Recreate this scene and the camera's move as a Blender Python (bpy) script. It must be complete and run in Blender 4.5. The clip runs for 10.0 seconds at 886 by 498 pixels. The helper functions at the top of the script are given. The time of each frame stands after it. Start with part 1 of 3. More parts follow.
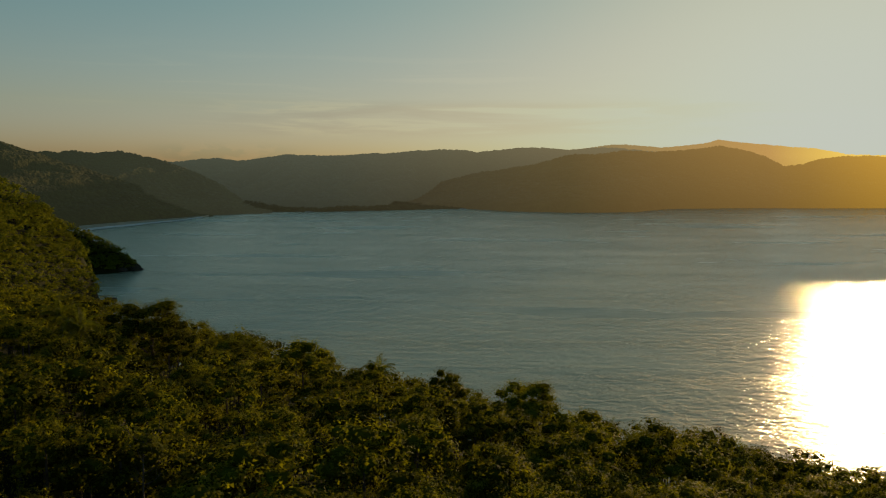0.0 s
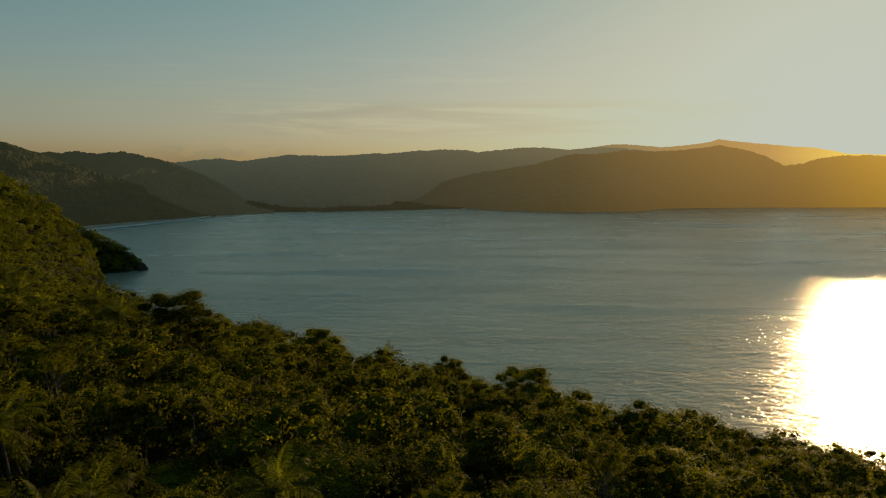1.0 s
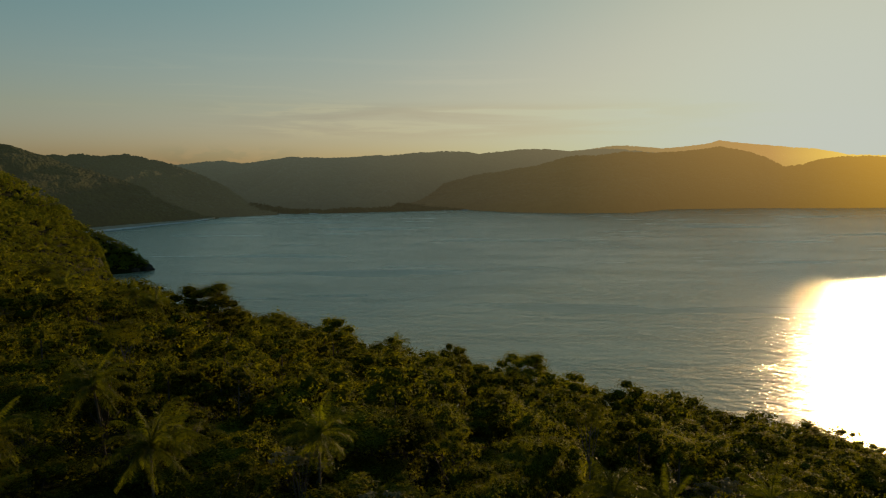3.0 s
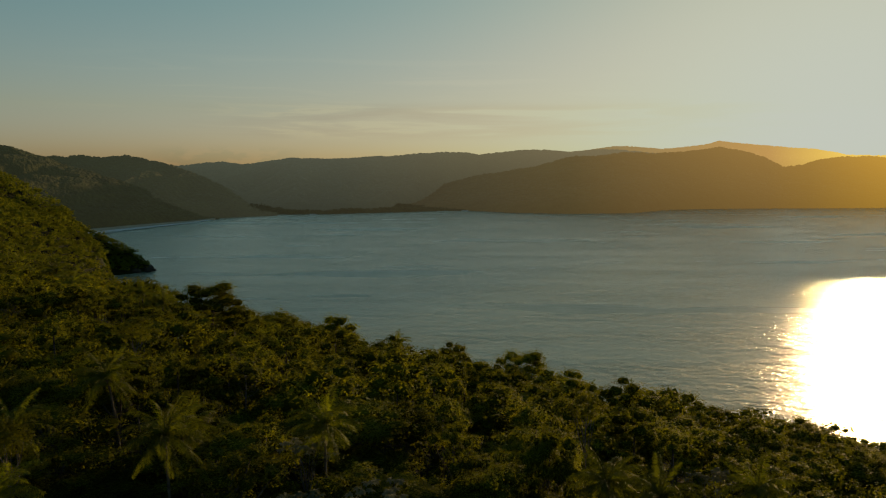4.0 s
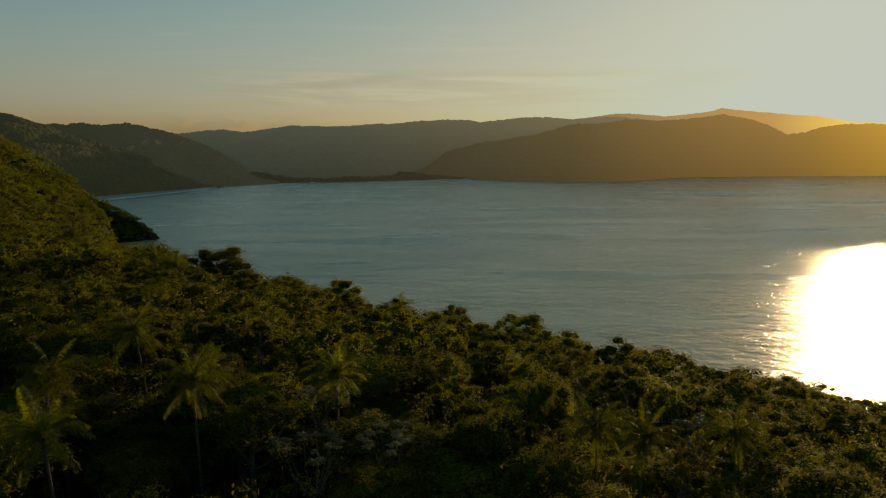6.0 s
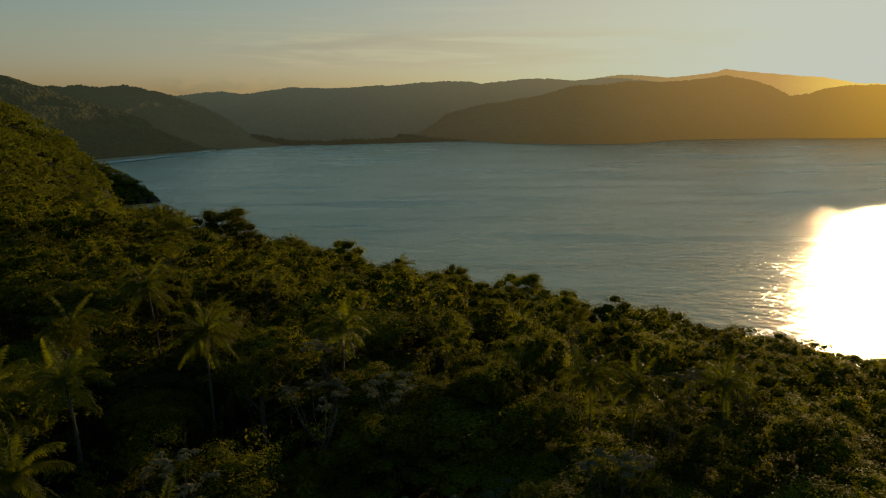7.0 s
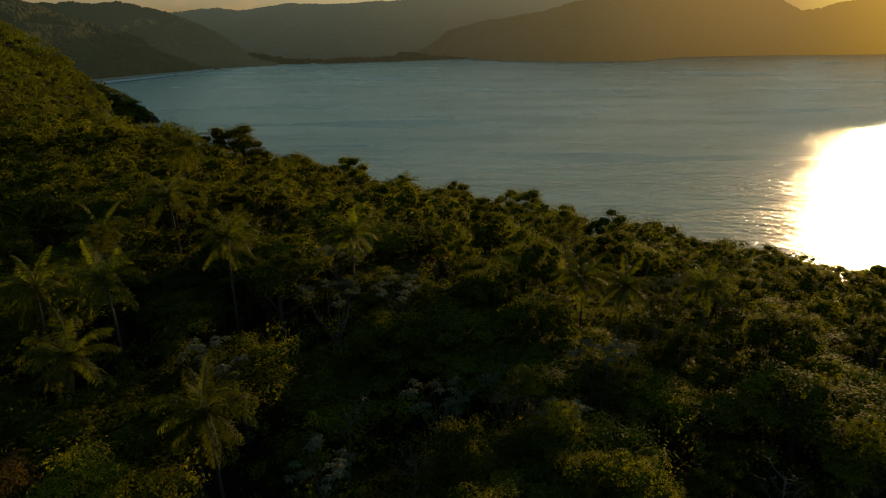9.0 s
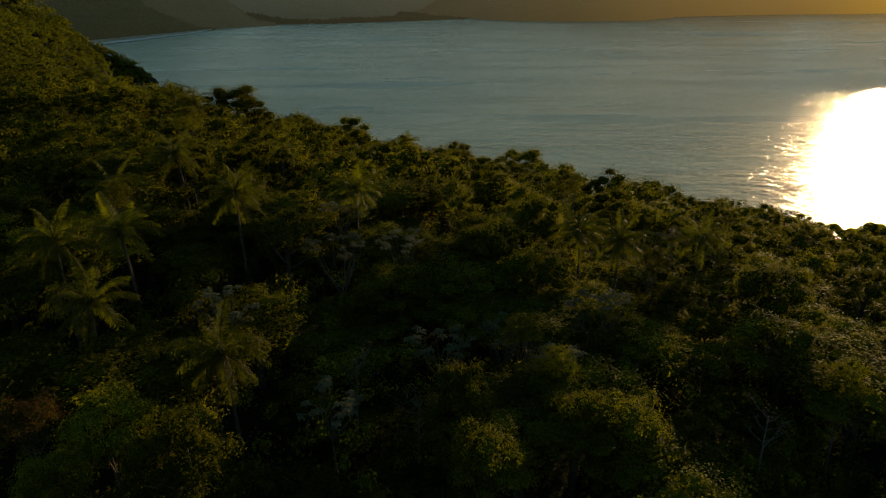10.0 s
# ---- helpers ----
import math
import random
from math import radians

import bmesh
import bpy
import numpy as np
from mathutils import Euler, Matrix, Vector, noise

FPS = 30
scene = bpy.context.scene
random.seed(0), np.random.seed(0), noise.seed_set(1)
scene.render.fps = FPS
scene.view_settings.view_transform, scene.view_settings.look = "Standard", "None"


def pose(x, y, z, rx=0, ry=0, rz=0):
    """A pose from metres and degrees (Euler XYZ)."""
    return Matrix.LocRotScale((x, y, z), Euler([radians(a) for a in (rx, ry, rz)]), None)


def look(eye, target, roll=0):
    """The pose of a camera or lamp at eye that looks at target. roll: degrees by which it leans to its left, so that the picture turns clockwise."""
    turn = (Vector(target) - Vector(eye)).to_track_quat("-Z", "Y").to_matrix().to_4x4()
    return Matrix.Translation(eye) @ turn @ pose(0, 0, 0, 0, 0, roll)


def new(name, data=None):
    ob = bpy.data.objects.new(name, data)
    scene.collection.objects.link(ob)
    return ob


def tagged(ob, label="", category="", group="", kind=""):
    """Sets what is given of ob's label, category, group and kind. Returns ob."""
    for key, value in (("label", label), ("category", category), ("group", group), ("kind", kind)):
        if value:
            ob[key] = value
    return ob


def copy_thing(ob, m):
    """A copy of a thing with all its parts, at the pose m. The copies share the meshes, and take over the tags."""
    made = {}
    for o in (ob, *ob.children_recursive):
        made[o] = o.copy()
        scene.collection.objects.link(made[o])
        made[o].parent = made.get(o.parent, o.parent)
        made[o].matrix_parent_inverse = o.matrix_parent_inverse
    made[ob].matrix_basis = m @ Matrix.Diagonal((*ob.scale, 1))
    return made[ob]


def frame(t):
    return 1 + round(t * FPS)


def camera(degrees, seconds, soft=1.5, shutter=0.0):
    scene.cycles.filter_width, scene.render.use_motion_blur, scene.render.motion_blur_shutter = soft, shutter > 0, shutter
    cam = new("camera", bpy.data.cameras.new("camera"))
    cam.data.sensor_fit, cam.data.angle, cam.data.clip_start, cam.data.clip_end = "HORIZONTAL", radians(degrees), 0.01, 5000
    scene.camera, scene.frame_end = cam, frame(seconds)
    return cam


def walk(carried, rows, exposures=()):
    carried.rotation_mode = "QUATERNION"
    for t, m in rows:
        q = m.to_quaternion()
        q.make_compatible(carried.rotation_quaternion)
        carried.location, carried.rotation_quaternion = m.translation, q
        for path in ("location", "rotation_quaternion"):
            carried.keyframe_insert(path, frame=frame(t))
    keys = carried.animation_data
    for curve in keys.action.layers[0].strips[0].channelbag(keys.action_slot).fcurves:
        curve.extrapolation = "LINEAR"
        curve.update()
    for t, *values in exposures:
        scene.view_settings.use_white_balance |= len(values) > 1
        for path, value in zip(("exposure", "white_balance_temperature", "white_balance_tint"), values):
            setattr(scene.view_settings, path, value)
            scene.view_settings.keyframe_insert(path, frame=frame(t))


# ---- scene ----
cam = camera(62.4, 10.0, soft=1.15)
PATH = [   # seconds, eye, aim, roll
    (0.0, (0.022, 0.004, 113.871), (-0.098, 119.224, 100.611), 0.2),
    (0.5, (-0.242, -5.312, 113.909), (-0.482, 113.968, 100.709), 0.2),
    (1.0, (-0.442, -10.304, 113.93), (-0.742, 108.976, 100.67), 0.1),
    (1.5, (-0.677, -14.492, 113.998), (-1.037, 104.788, 100.798), 0.0),
    (2.0, (-0.929, -17.966, 114.07), (-1.289, 101.314, 100.93), 0.0),
    (2.5, (-1.082, -20.585, 114.11), (-1.562, 98.695, 101.03), -0.0),
    (4.0, (-1.152, -25.194, 114.266), (-1.692, 94.086, 101.366), -0.1),
    (4.5, (-1.21, -26.443, 114.243), (-1.81, 92.897, 101.343), -0.1),
    (5.0, (-1.26, -27.584, 114.188), (-1.86, 91.756, 101.168), -0.1),
    (5.5, (-1.288, -28.703, 114.195), (-2.008, 90.337, 99.075), -0.1),
    (7.0, (-1.301, -32.364, 114.095), (-2.201, 85.176, 90.095), -0.2),
    (7.5, (-1.333, -33.56, 114.059), (-2.353, 83.32, 86.819), -0.3),
    (8.0, (-1.355, -34.84, 114.014), (-2.435, 81.2, 83.534), -0.3),
    (8.5, (-1.354, -36.074, 114.046), (-2.554, 79.186, 80.686), -0.4),
    (9.0, (-1.342, -37.428, 114.065), (-2.602, 76.932, 77.585), -0.4),
    (9.5, (-1.374, -38.711, 114.064), (-2.754, 74.629, 74.764), -0.4),
    (10.0, (-1.446, -39.99, 114.024), (-2.826, 72.33, 71.844), -0.5),
]
walk(cam, [(t, look(eye, aim, roll)) for t, eye, aim, roll in PATH], exposures=((0.0, 0.48), (10.0, 0.48)))

# ---- light ----
SUN_BEARING, SUN_HEIGHT = 29.9, 4.15     # degrees, clockwise from +y, and above the horizon
world = bpy.data.worlds.new("evening_sky")
scene.world = world
world.use_nodes = True
wn, wl = world.node_tree.nodes, world.node_tree.links
wn.clear()


def wnode(kind, **values):
    n = wn.new(kind)
    for k, v in values.items():
        n.inputs[k].default_value = v
    return n


sky = wn.new("ShaderNodeTexSky")
sky.sky_type, sky.sun_disc = "NISHITA", False
sky.sun_elevation, sky.sun_rotation = radians(SUN_HEIGHT), radians(SUN_BEARING)
sky.air_density, sky.dust_density, sky.ozone_density, sky.altitude = 1.0, 1.2, 2.0, 0
# a bank of thin cloud low over the hills, its upper edges lit, and small far cumulus on the skyline
coord = wn.new("ShaderNodeTexCoord")
split = wn.new("ShaderNodeSeparateXYZ")
wl.new(coord.outputs["Generated"], split.inputs[0])


def smooth(source, a, b):
    n = wn.new("ShaderNodeMapRange")
    n.interpolation_type = "SMOOTHSTEP"
    n.inputs["From Min"].default_value, n.inputs["From Max"].default_value = a, b
    wl.new(source, n.inputs["Value"])
    return n.outputs[0]


def times(*sources):
    last = sources[0]
    for k in sources[1:]:
        n = wn.new("ShaderNodeMath")
        n.operation = "MULTIPLY"
        wl.new(last, n.inputs[0])
        if isinstance(k, float):
            n.inputs[1].default_value = k
        else:
            wl.new(k, n.inputs[1])
        last = n.outputs[0]
    return last


def cloud_noise(scale, place, detail, distortion=0.0):
    squash = wn.new("ShaderNodeMapping")
    squash.inputs["Scale"].default_value, squash.inputs["Location"].default_value = scale, place
    wl.new(coord.outputs["Generated"], squash.inputs["Vector"])
    n = wnode("ShaderNodeTexNoise", Scale=1.0, Detail=detail, Roughness=0.55, Distortion=distortion)
    wl.new(squash.outputs[0], n.inputs["Vector"])
    return n.outputs["Fac"]


def shaded(base, mask, tones):
    """base, tinted by a ramp of tones over the cloud's thickness, where the mask lets it show."""
    source, stops = tones
    r = wn.new("ShaderNodeValToRGB")
    while len(r.color_ramp.elements) < len(stops):
        r.color_ramp.elements.new(0.5)
    for e, (at, colour) in zip(r.color_ramp.elements, stops):
        e.position, e.color = at, (*colour, 1)
    wl.new(source, r.inputs["Fac"])
    mix = wn.new("ShaderNodeMixRGB")
    mix.blend_type = "MULTIPLY"
    wl.new(mask, mix.inputs["Fac"])
    wl.new(base, mix.inputs["Color1"])
    wl.new(r.outputs["Color"], mix.inputs["Color2"])
    return mix.outputs["Color"]


up, aside = split.outputs["Z"], split.outputs["X"]
bank = times(smooth(up, 0.036, 0.052), smooth(up, 0.094, 0.078), smooth(aside, -0.38, -0.12), smooth(aside, 0.5, 0.36))
veil = shaded(sky.outputs[0], bank, (cloud_noise((5.0, 5.0, 62), (3.1, 1.7, 0.4), 6.0, 0.5),
              ((0.36, (1, 1, 1)), (0.45, (1.28, 1.15, 1.0)), (0.50, (1.0, 0.95, 0.92)), (0.60, (0.86, 0.81, 0.82)), (0.8, (0.80, 0.76, 0.79)))))
wisps = times(smooth(up, 0.06, 0.085), smooth(up, 0.17, 0.11), smooth(aside, -0.55, -0.3), smooth(aside, 0.4, 0.1), 0.6)
veil = shaded(veil, wisps, (cloud_noise((4.0, 4.0, 70), (1.3, 4.2, 2.2), 6.0, 0.8), ((0.5, (1, 1, 1)), (0.64, (1.22, 1.14, 1.06)))))
puffs = times(smooth(up, 0.034, 0.022), smooth(aside, -0.40, -0.33), smooth(aside, -0.16, -0.24), 0.9)
veil = shaded(veil, puffs, (cloud_noise((24, 24, 60), (0.7, 2.9, 5.1), 3.0), ((0.44, (1, 1, 1)), (0.52, (0.80, 0.91, 0.95)))))
ground_sky = wn.new("ShaderNodeBackground")
SKY_STRENGTH, SKY_WHITE = 0.15, 0.39
cast = wn.new("ShaderNodeMixRGB")        # evening air: peach low down, teal higher up
cast.blend_type = "MULTIPLY"
cast.inputs["Fac"].default_value = 1.0
height = wn.new("ShaderNodeValToRGB")
for k, (at, colour) in enumerate(((0.0, (1.05, 1.08, 1.8)), (0.08, (0.98, 0.99, 1.04)), (0.24, (0.73, 0.98, 0.88)), (0.6, (0.52, 0.70, 0.65)))):
    stop = height.color_ramp.elements[k] if k < 2 else height.color_ramp.elements.new(at)
    stop.position, stop.color = at, (*colour, 1)
wl.new(split.outputs["Z"], height.inputs["Fac"])
wl.new(height.outputs["Color"], cast.inputs["Color2"])
parts = wn.new("ShaderNodeSeparateColor")
whole = wn.new("ShaderNodeCombineColor")
for channel, top in zip(("Red", "Green", "Blue"), (1.0, 1.05, 0.93)):      # bright haze levels off softly
    top *= SKY_WHITE / SKY_STRENGTH
    last = parts.outputs[channel]
    for operation, value in (("DIVIDE", -top), ("EXPONENT", None), ("MULTIPLY", -top), ("ADD", top)):
        step = wn.new("ShaderNodeMath")
        step.operation = operation
        if value is not None:
            step.inputs[1].default_value = value
        wl.new(last, step.inputs[0])
        last = step.outputs[0]
    wl.new(last, whole.inputs[channel])
ground_sky.inputs["Strength"].default_value = SKY_STRENGTH
world_out = wn.new("ShaderNodeOutputWorld")
for a, b in ((veil, cast.inputs["Color1"]), (cast.outputs[0], parts.inputs[0]), (whole.outputs[0], ground_sky.inputs["Color"]),
             (ground_sky.outputs[0], world_out.inputs["Surface"])):
    wl.new(a, b)

sun_data = bpy.data.lights.new("sun", "SUN")
sun_data.energy, sun_data.angle, sun_data.color = 3.0, radians(0.9), (1.0, 0.64, 0.28)
sun = new("sun", sun_data)
sun_way = Vector((math.sin(radians(SUN_BEARING)) * math.cos(radians(SUN_HEIGHT)),
                  math.cos(radians(SUN_BEARING)) * math.cos(radians(SUN_HEIGHT)), math.sin(radians(SUN_HEIGHT))))
sun.matrix_basis = look(sun_way * 400, (0, 0, 0))


# ---- materials ----
def material(name):
    m = bpy.data.materials.new(name)
    m.use_nodes = True
    return m, m.node_tree.nodes, m.node_tree.links, m.node_tree.nodes["Principled BSDF"]


def node(nodes, kind, **values):
    n = nodes.new(kind)
    for k, v in values.items():
        n.inputs[k].default_value = v
    return n


def ramp(nodes, stops):
    n = nodes.new("ShaderNodeValToRGB")
    while len(n.color_ramp.elements) < len(stops):
        n.color_ramp.elements.new(0.5)
    for e, (at, colour) in zip(n.color_ramp.elements, stops):
        e.position, e.color = at, (*colour, 1)
    return n


def leaf_material(name, dark, light, through_colour, patch=0.12, gloss=0.6, share=0.45, shine=0.04):
    """Leaves: hue varies leaf by leaf, tree by tree and in patches; part of the light passes through."""
    m, n, l, p = material(name)
    leaf = n.new("ShaderNodeNewGeometry")
    tree = n.new("ShaderNodeObjectInfo")
    place = node(n, "ShaderNodeTexNoise", Scale=patch, Detail=2.0)
    l.new(leaf.outputs["Position"], place.inputs["Vector"])
    a = n.new("ShaderNodeMath")
    a.operation, a.inputs[1].default_value = "MULTIPLY", 0.12
    l.new(leaf.outputs["Random Per Island"], a.inputs[0])
    b = n.new("ShaderNodeMath")
    b.operation, b.inputs[1].default_value = "MULTIPLY_ADD", 0.45
    l.new(tree.outputs["Random"], b.inputs[0])
    l.new(a.outputs[0], b.inputs[2])
    total = n.new("ShaderNodeMath")
    total.operation = "ADD"
    l.new(b.outputs[0], total.inputs[0])
    c = n.new("ShaderNodeMath")
    c.operation, c.inputs[1].default_value = "MULTIPLY_ADD", 1.9
    c.inputs[2].default_value = -0.72
    l.new(place.outputs["Fac"], c.inputs[0])
    l.new(c.outputs[0], total.inputs[1])
    r = ramp(n, ((0.0, dark), (0.55, tuple((d + g) / 2 for d, g in zip(dark, light))), (1.0, light)))
    l.new(total.outputs[0], r.inputs["Fac"])
    l.new(r.outputs["Color"], p.inputs["Base Color"])
    p.inputs["Roughness"].default_value = gloss
    p.inputs["Specular IOR Level"].default_value = shine
    fine = node(n, "ShaderNodeTexNoise", Scale=5.0, Detail=3.0)
    relief = node(n, "ShaderNodeBump", Strength=0.9, Distance=0.25)
    l.new(leaf.outputs["Position"], fine.inputs["Vector"])
    l.new(fine.outputs["Fac"], relief.inputs["Height"])
    l.new(relief.outputs[0], p.inputs["Normal"])
    t = n.new("ShaderNodeBsdfTranslucent")
    tint = n.new("ShaderNodeMixRGB")
    tint.blend_type = "MULTIPLY"
    tint.inputs["Fac"].default_value = 1.0
    tint.inputs["Color2"].default_value = (*through_colour, 1)
    l.new(r.outputs["Color"], tint.inputs["Color1"])
    l.new(tint.outputs[0], t.inputs["Color"])
    mix = n.new("ShaderNodeMixShader")
    mix.inputs["Fac"].default_value = share
    l.new(p.outputs[0], mix.inputs[1])
    l.new(t.outputs[0], mix.inputs[2])
    l.new(mix.outputs[0], n["Material Output"].inputs["Surface"])
    return m


M_LEAF = leaf_material("broad_leaf", (0.023, 0.027, 0.003), (0.172, 0.184, 0.015), (2.4, 2.3, 0.4), share=0.45)
# inner foliage: shade inside the crown painted in as a darker leaf colour
M_SHADED_MASS = leaf_material("leaf_mass", (0.020, 0.022, 0.002), (0.10, 0.103, 0.009), (1.0, 1.0, 1.0), share=0.0, shine=0.0)
M_PALM = leaf_material("palm_leaf", (0.030, 0.036, 0.004), (0.095, 0.11, 0.012), (2.6, 2.6, 0.5), gloss=0.55, shine=0.08)
M_PALE = leaf_material("pale_leaf", (0.09, 0.10, 0.055), (0.19, 0.20, 0.125), (1.2, 1.1, 0.7), share=0.3)
M_RUSSET = leaf_material("russet_leaf", (0.06, 0.043, 0.012), (0.13, 0.088, 0.022), (1.6, 1.4, 0.6), share=0.4)
M_FAR_MASS = leaf_material("far_leaf_mass", (0.070, 0.090, 0.008), (0.180, 0.210, 0.020), (1.0, 1.0, 1.0), patch=0.05, share=0.0, shine=0.0)
M_FAR_LEAF = leaf_material("far_leaf", (0.070, 0.090, 0.008), (0.180, 0.210, 0.020), (3.0, 2.6, 0.6), patch=0.05, share=0.35)


def bark_material(name, dark, light):
    m, n, l, p = material(name)
    g = n.new("ShaderNodeTexCoord")
    t = node(n, "ShaderNodeTexNoise", Scale=3.0, Detail=6.0)
    l.new(g.outputs["Object"], t.inputs["Vector"])
    r = ramp(n, ((0.3, dark), (0.7, light)))
    l.new(t.outputs["Fac"], r.inputs["Fac"])
    l.new(r.outputs["Color"], p.inputs["Base Color"])
    bump = node(n, "ShaderNodeBump", Strength=0.6, Distance=0.05)
    l.new(t.outputs["Fac"], bump.inputs["Height"])
    l.new(bump.outputs[0], p.inputs["Normal"])
    p.inputs["Roughness"].default_value = 0.9
    return m


M_BARK = bark_material("bark", (0.03, 0.024, 0.017), (0.09, 0.075, 0.055))
M_PALE_BARK = bark_material("pale_bark", (0.05, 0.045, 0.035), (0.13, 0.115, 0.095))
M_DRY = bark_material("dry_frond", (0.10, 0.07, 0.03), (0.2, 0.15, 0.07))


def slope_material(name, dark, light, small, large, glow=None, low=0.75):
    """Wooded slopes: crowns and clearings at two scales. glow: haze before far hills, put into their own emission by
    bearing.
    """
    m, n, l, p = material(name)
    g = n.new("ShaderNodeNewGeometry")
    a = node(n, "ShaderNodeTexNoise", Scale=small, Detail=6.0, Roughness=0.65)
    b = node(n, "ShaderNodeTexNoise", Scale=large, Detail=3.0)
    for t in (a, b):
        l.new(g.outputs["Position"], t.inputs["Vector"])
    s = n.new("ShaderNodeMath")
    s.operation = "MULTIPLY_ADD"
    s.inputs[1].default_value = 0.55
    half = n.new("ShaderNodeMath")
    half.operation, half.inputs[1].default_value = "MULTIPLY", 0.45
    l.new(b.outputs["Fac"], half.inputs[0])
    l.new(a.outputs["Fac"], s.inputs[0])
    l.new(half.outputs[0], s.inputs[2])
    r = ramp(n, ((0.36, dark), (0.66, light)))
    l.new(s.outputs[0], r.inputs["Fac"])
    l.new(r.outputs["Color"], p.inputs["Base Color"])
    p.inputs["Roughness"].default_value = 0.95
    p.inputs["Specular IOR Level"].default_value = 0.1
    bump = node(n, "ShaderNodeBump", Strength=0.9, Distance=0.5 / small)
    l.new(a.outputs["Fac"], bump.inputs["Height"])
    l.new(bump.outputs[0], p.inputs["Normal"])
    if glow:                                     # haze painted as emission: brighter towards the sun and higher up
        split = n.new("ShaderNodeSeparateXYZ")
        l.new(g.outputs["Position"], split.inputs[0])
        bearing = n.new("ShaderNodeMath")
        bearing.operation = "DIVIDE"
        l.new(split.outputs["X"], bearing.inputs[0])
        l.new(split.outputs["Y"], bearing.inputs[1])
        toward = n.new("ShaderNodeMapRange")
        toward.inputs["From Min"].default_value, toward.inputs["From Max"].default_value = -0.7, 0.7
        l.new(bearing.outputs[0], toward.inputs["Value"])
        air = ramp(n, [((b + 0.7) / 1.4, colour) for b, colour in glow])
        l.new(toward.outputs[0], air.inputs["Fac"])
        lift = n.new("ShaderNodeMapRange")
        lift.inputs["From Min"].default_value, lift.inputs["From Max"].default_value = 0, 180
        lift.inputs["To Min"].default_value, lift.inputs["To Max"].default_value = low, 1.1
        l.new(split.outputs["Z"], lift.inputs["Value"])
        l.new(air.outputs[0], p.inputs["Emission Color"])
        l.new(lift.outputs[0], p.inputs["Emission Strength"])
    return m


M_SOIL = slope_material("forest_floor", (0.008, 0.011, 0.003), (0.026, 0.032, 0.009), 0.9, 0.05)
# far slopes: emission colours by bearing stand in for haze and sun glare
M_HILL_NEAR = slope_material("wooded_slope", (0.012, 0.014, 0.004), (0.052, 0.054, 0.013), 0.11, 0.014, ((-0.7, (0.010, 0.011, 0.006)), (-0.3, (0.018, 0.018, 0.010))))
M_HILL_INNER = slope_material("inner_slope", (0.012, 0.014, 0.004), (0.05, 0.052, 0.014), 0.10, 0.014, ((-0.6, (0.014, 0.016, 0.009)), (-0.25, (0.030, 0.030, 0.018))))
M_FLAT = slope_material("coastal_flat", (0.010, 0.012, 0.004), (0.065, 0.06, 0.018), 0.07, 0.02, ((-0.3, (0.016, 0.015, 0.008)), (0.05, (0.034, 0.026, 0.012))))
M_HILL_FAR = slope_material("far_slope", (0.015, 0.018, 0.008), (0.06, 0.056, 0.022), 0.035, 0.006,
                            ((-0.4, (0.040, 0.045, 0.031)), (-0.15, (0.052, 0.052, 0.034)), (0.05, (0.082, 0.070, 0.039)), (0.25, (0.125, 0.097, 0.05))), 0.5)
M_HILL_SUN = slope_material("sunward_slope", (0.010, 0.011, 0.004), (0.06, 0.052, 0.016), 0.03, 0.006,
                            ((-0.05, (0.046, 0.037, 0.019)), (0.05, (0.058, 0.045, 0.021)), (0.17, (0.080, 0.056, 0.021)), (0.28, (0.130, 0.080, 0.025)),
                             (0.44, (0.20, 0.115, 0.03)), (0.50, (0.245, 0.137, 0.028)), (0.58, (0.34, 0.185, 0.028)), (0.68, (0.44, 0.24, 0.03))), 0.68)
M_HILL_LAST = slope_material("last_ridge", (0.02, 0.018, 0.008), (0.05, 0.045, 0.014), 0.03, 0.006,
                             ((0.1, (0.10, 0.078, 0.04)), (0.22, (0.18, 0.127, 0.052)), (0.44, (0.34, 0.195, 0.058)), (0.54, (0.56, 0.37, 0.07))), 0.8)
M_SAND = slope_material("sand", (0.46, 0.35, 0.24), (0.62, 0.49, 0.34), 0.3, 0.03)
M_ROCK = slope_material("sea_rock", (0.02, 0.018, 0.015), (0.10, 0.085, 0.065), 0.5, 0.1)
M_FOAM = slope_material("surf_foam", (0.72, 0.68, 0.62), (0.93, 0.90, 0.84), 0.2, 0.02)


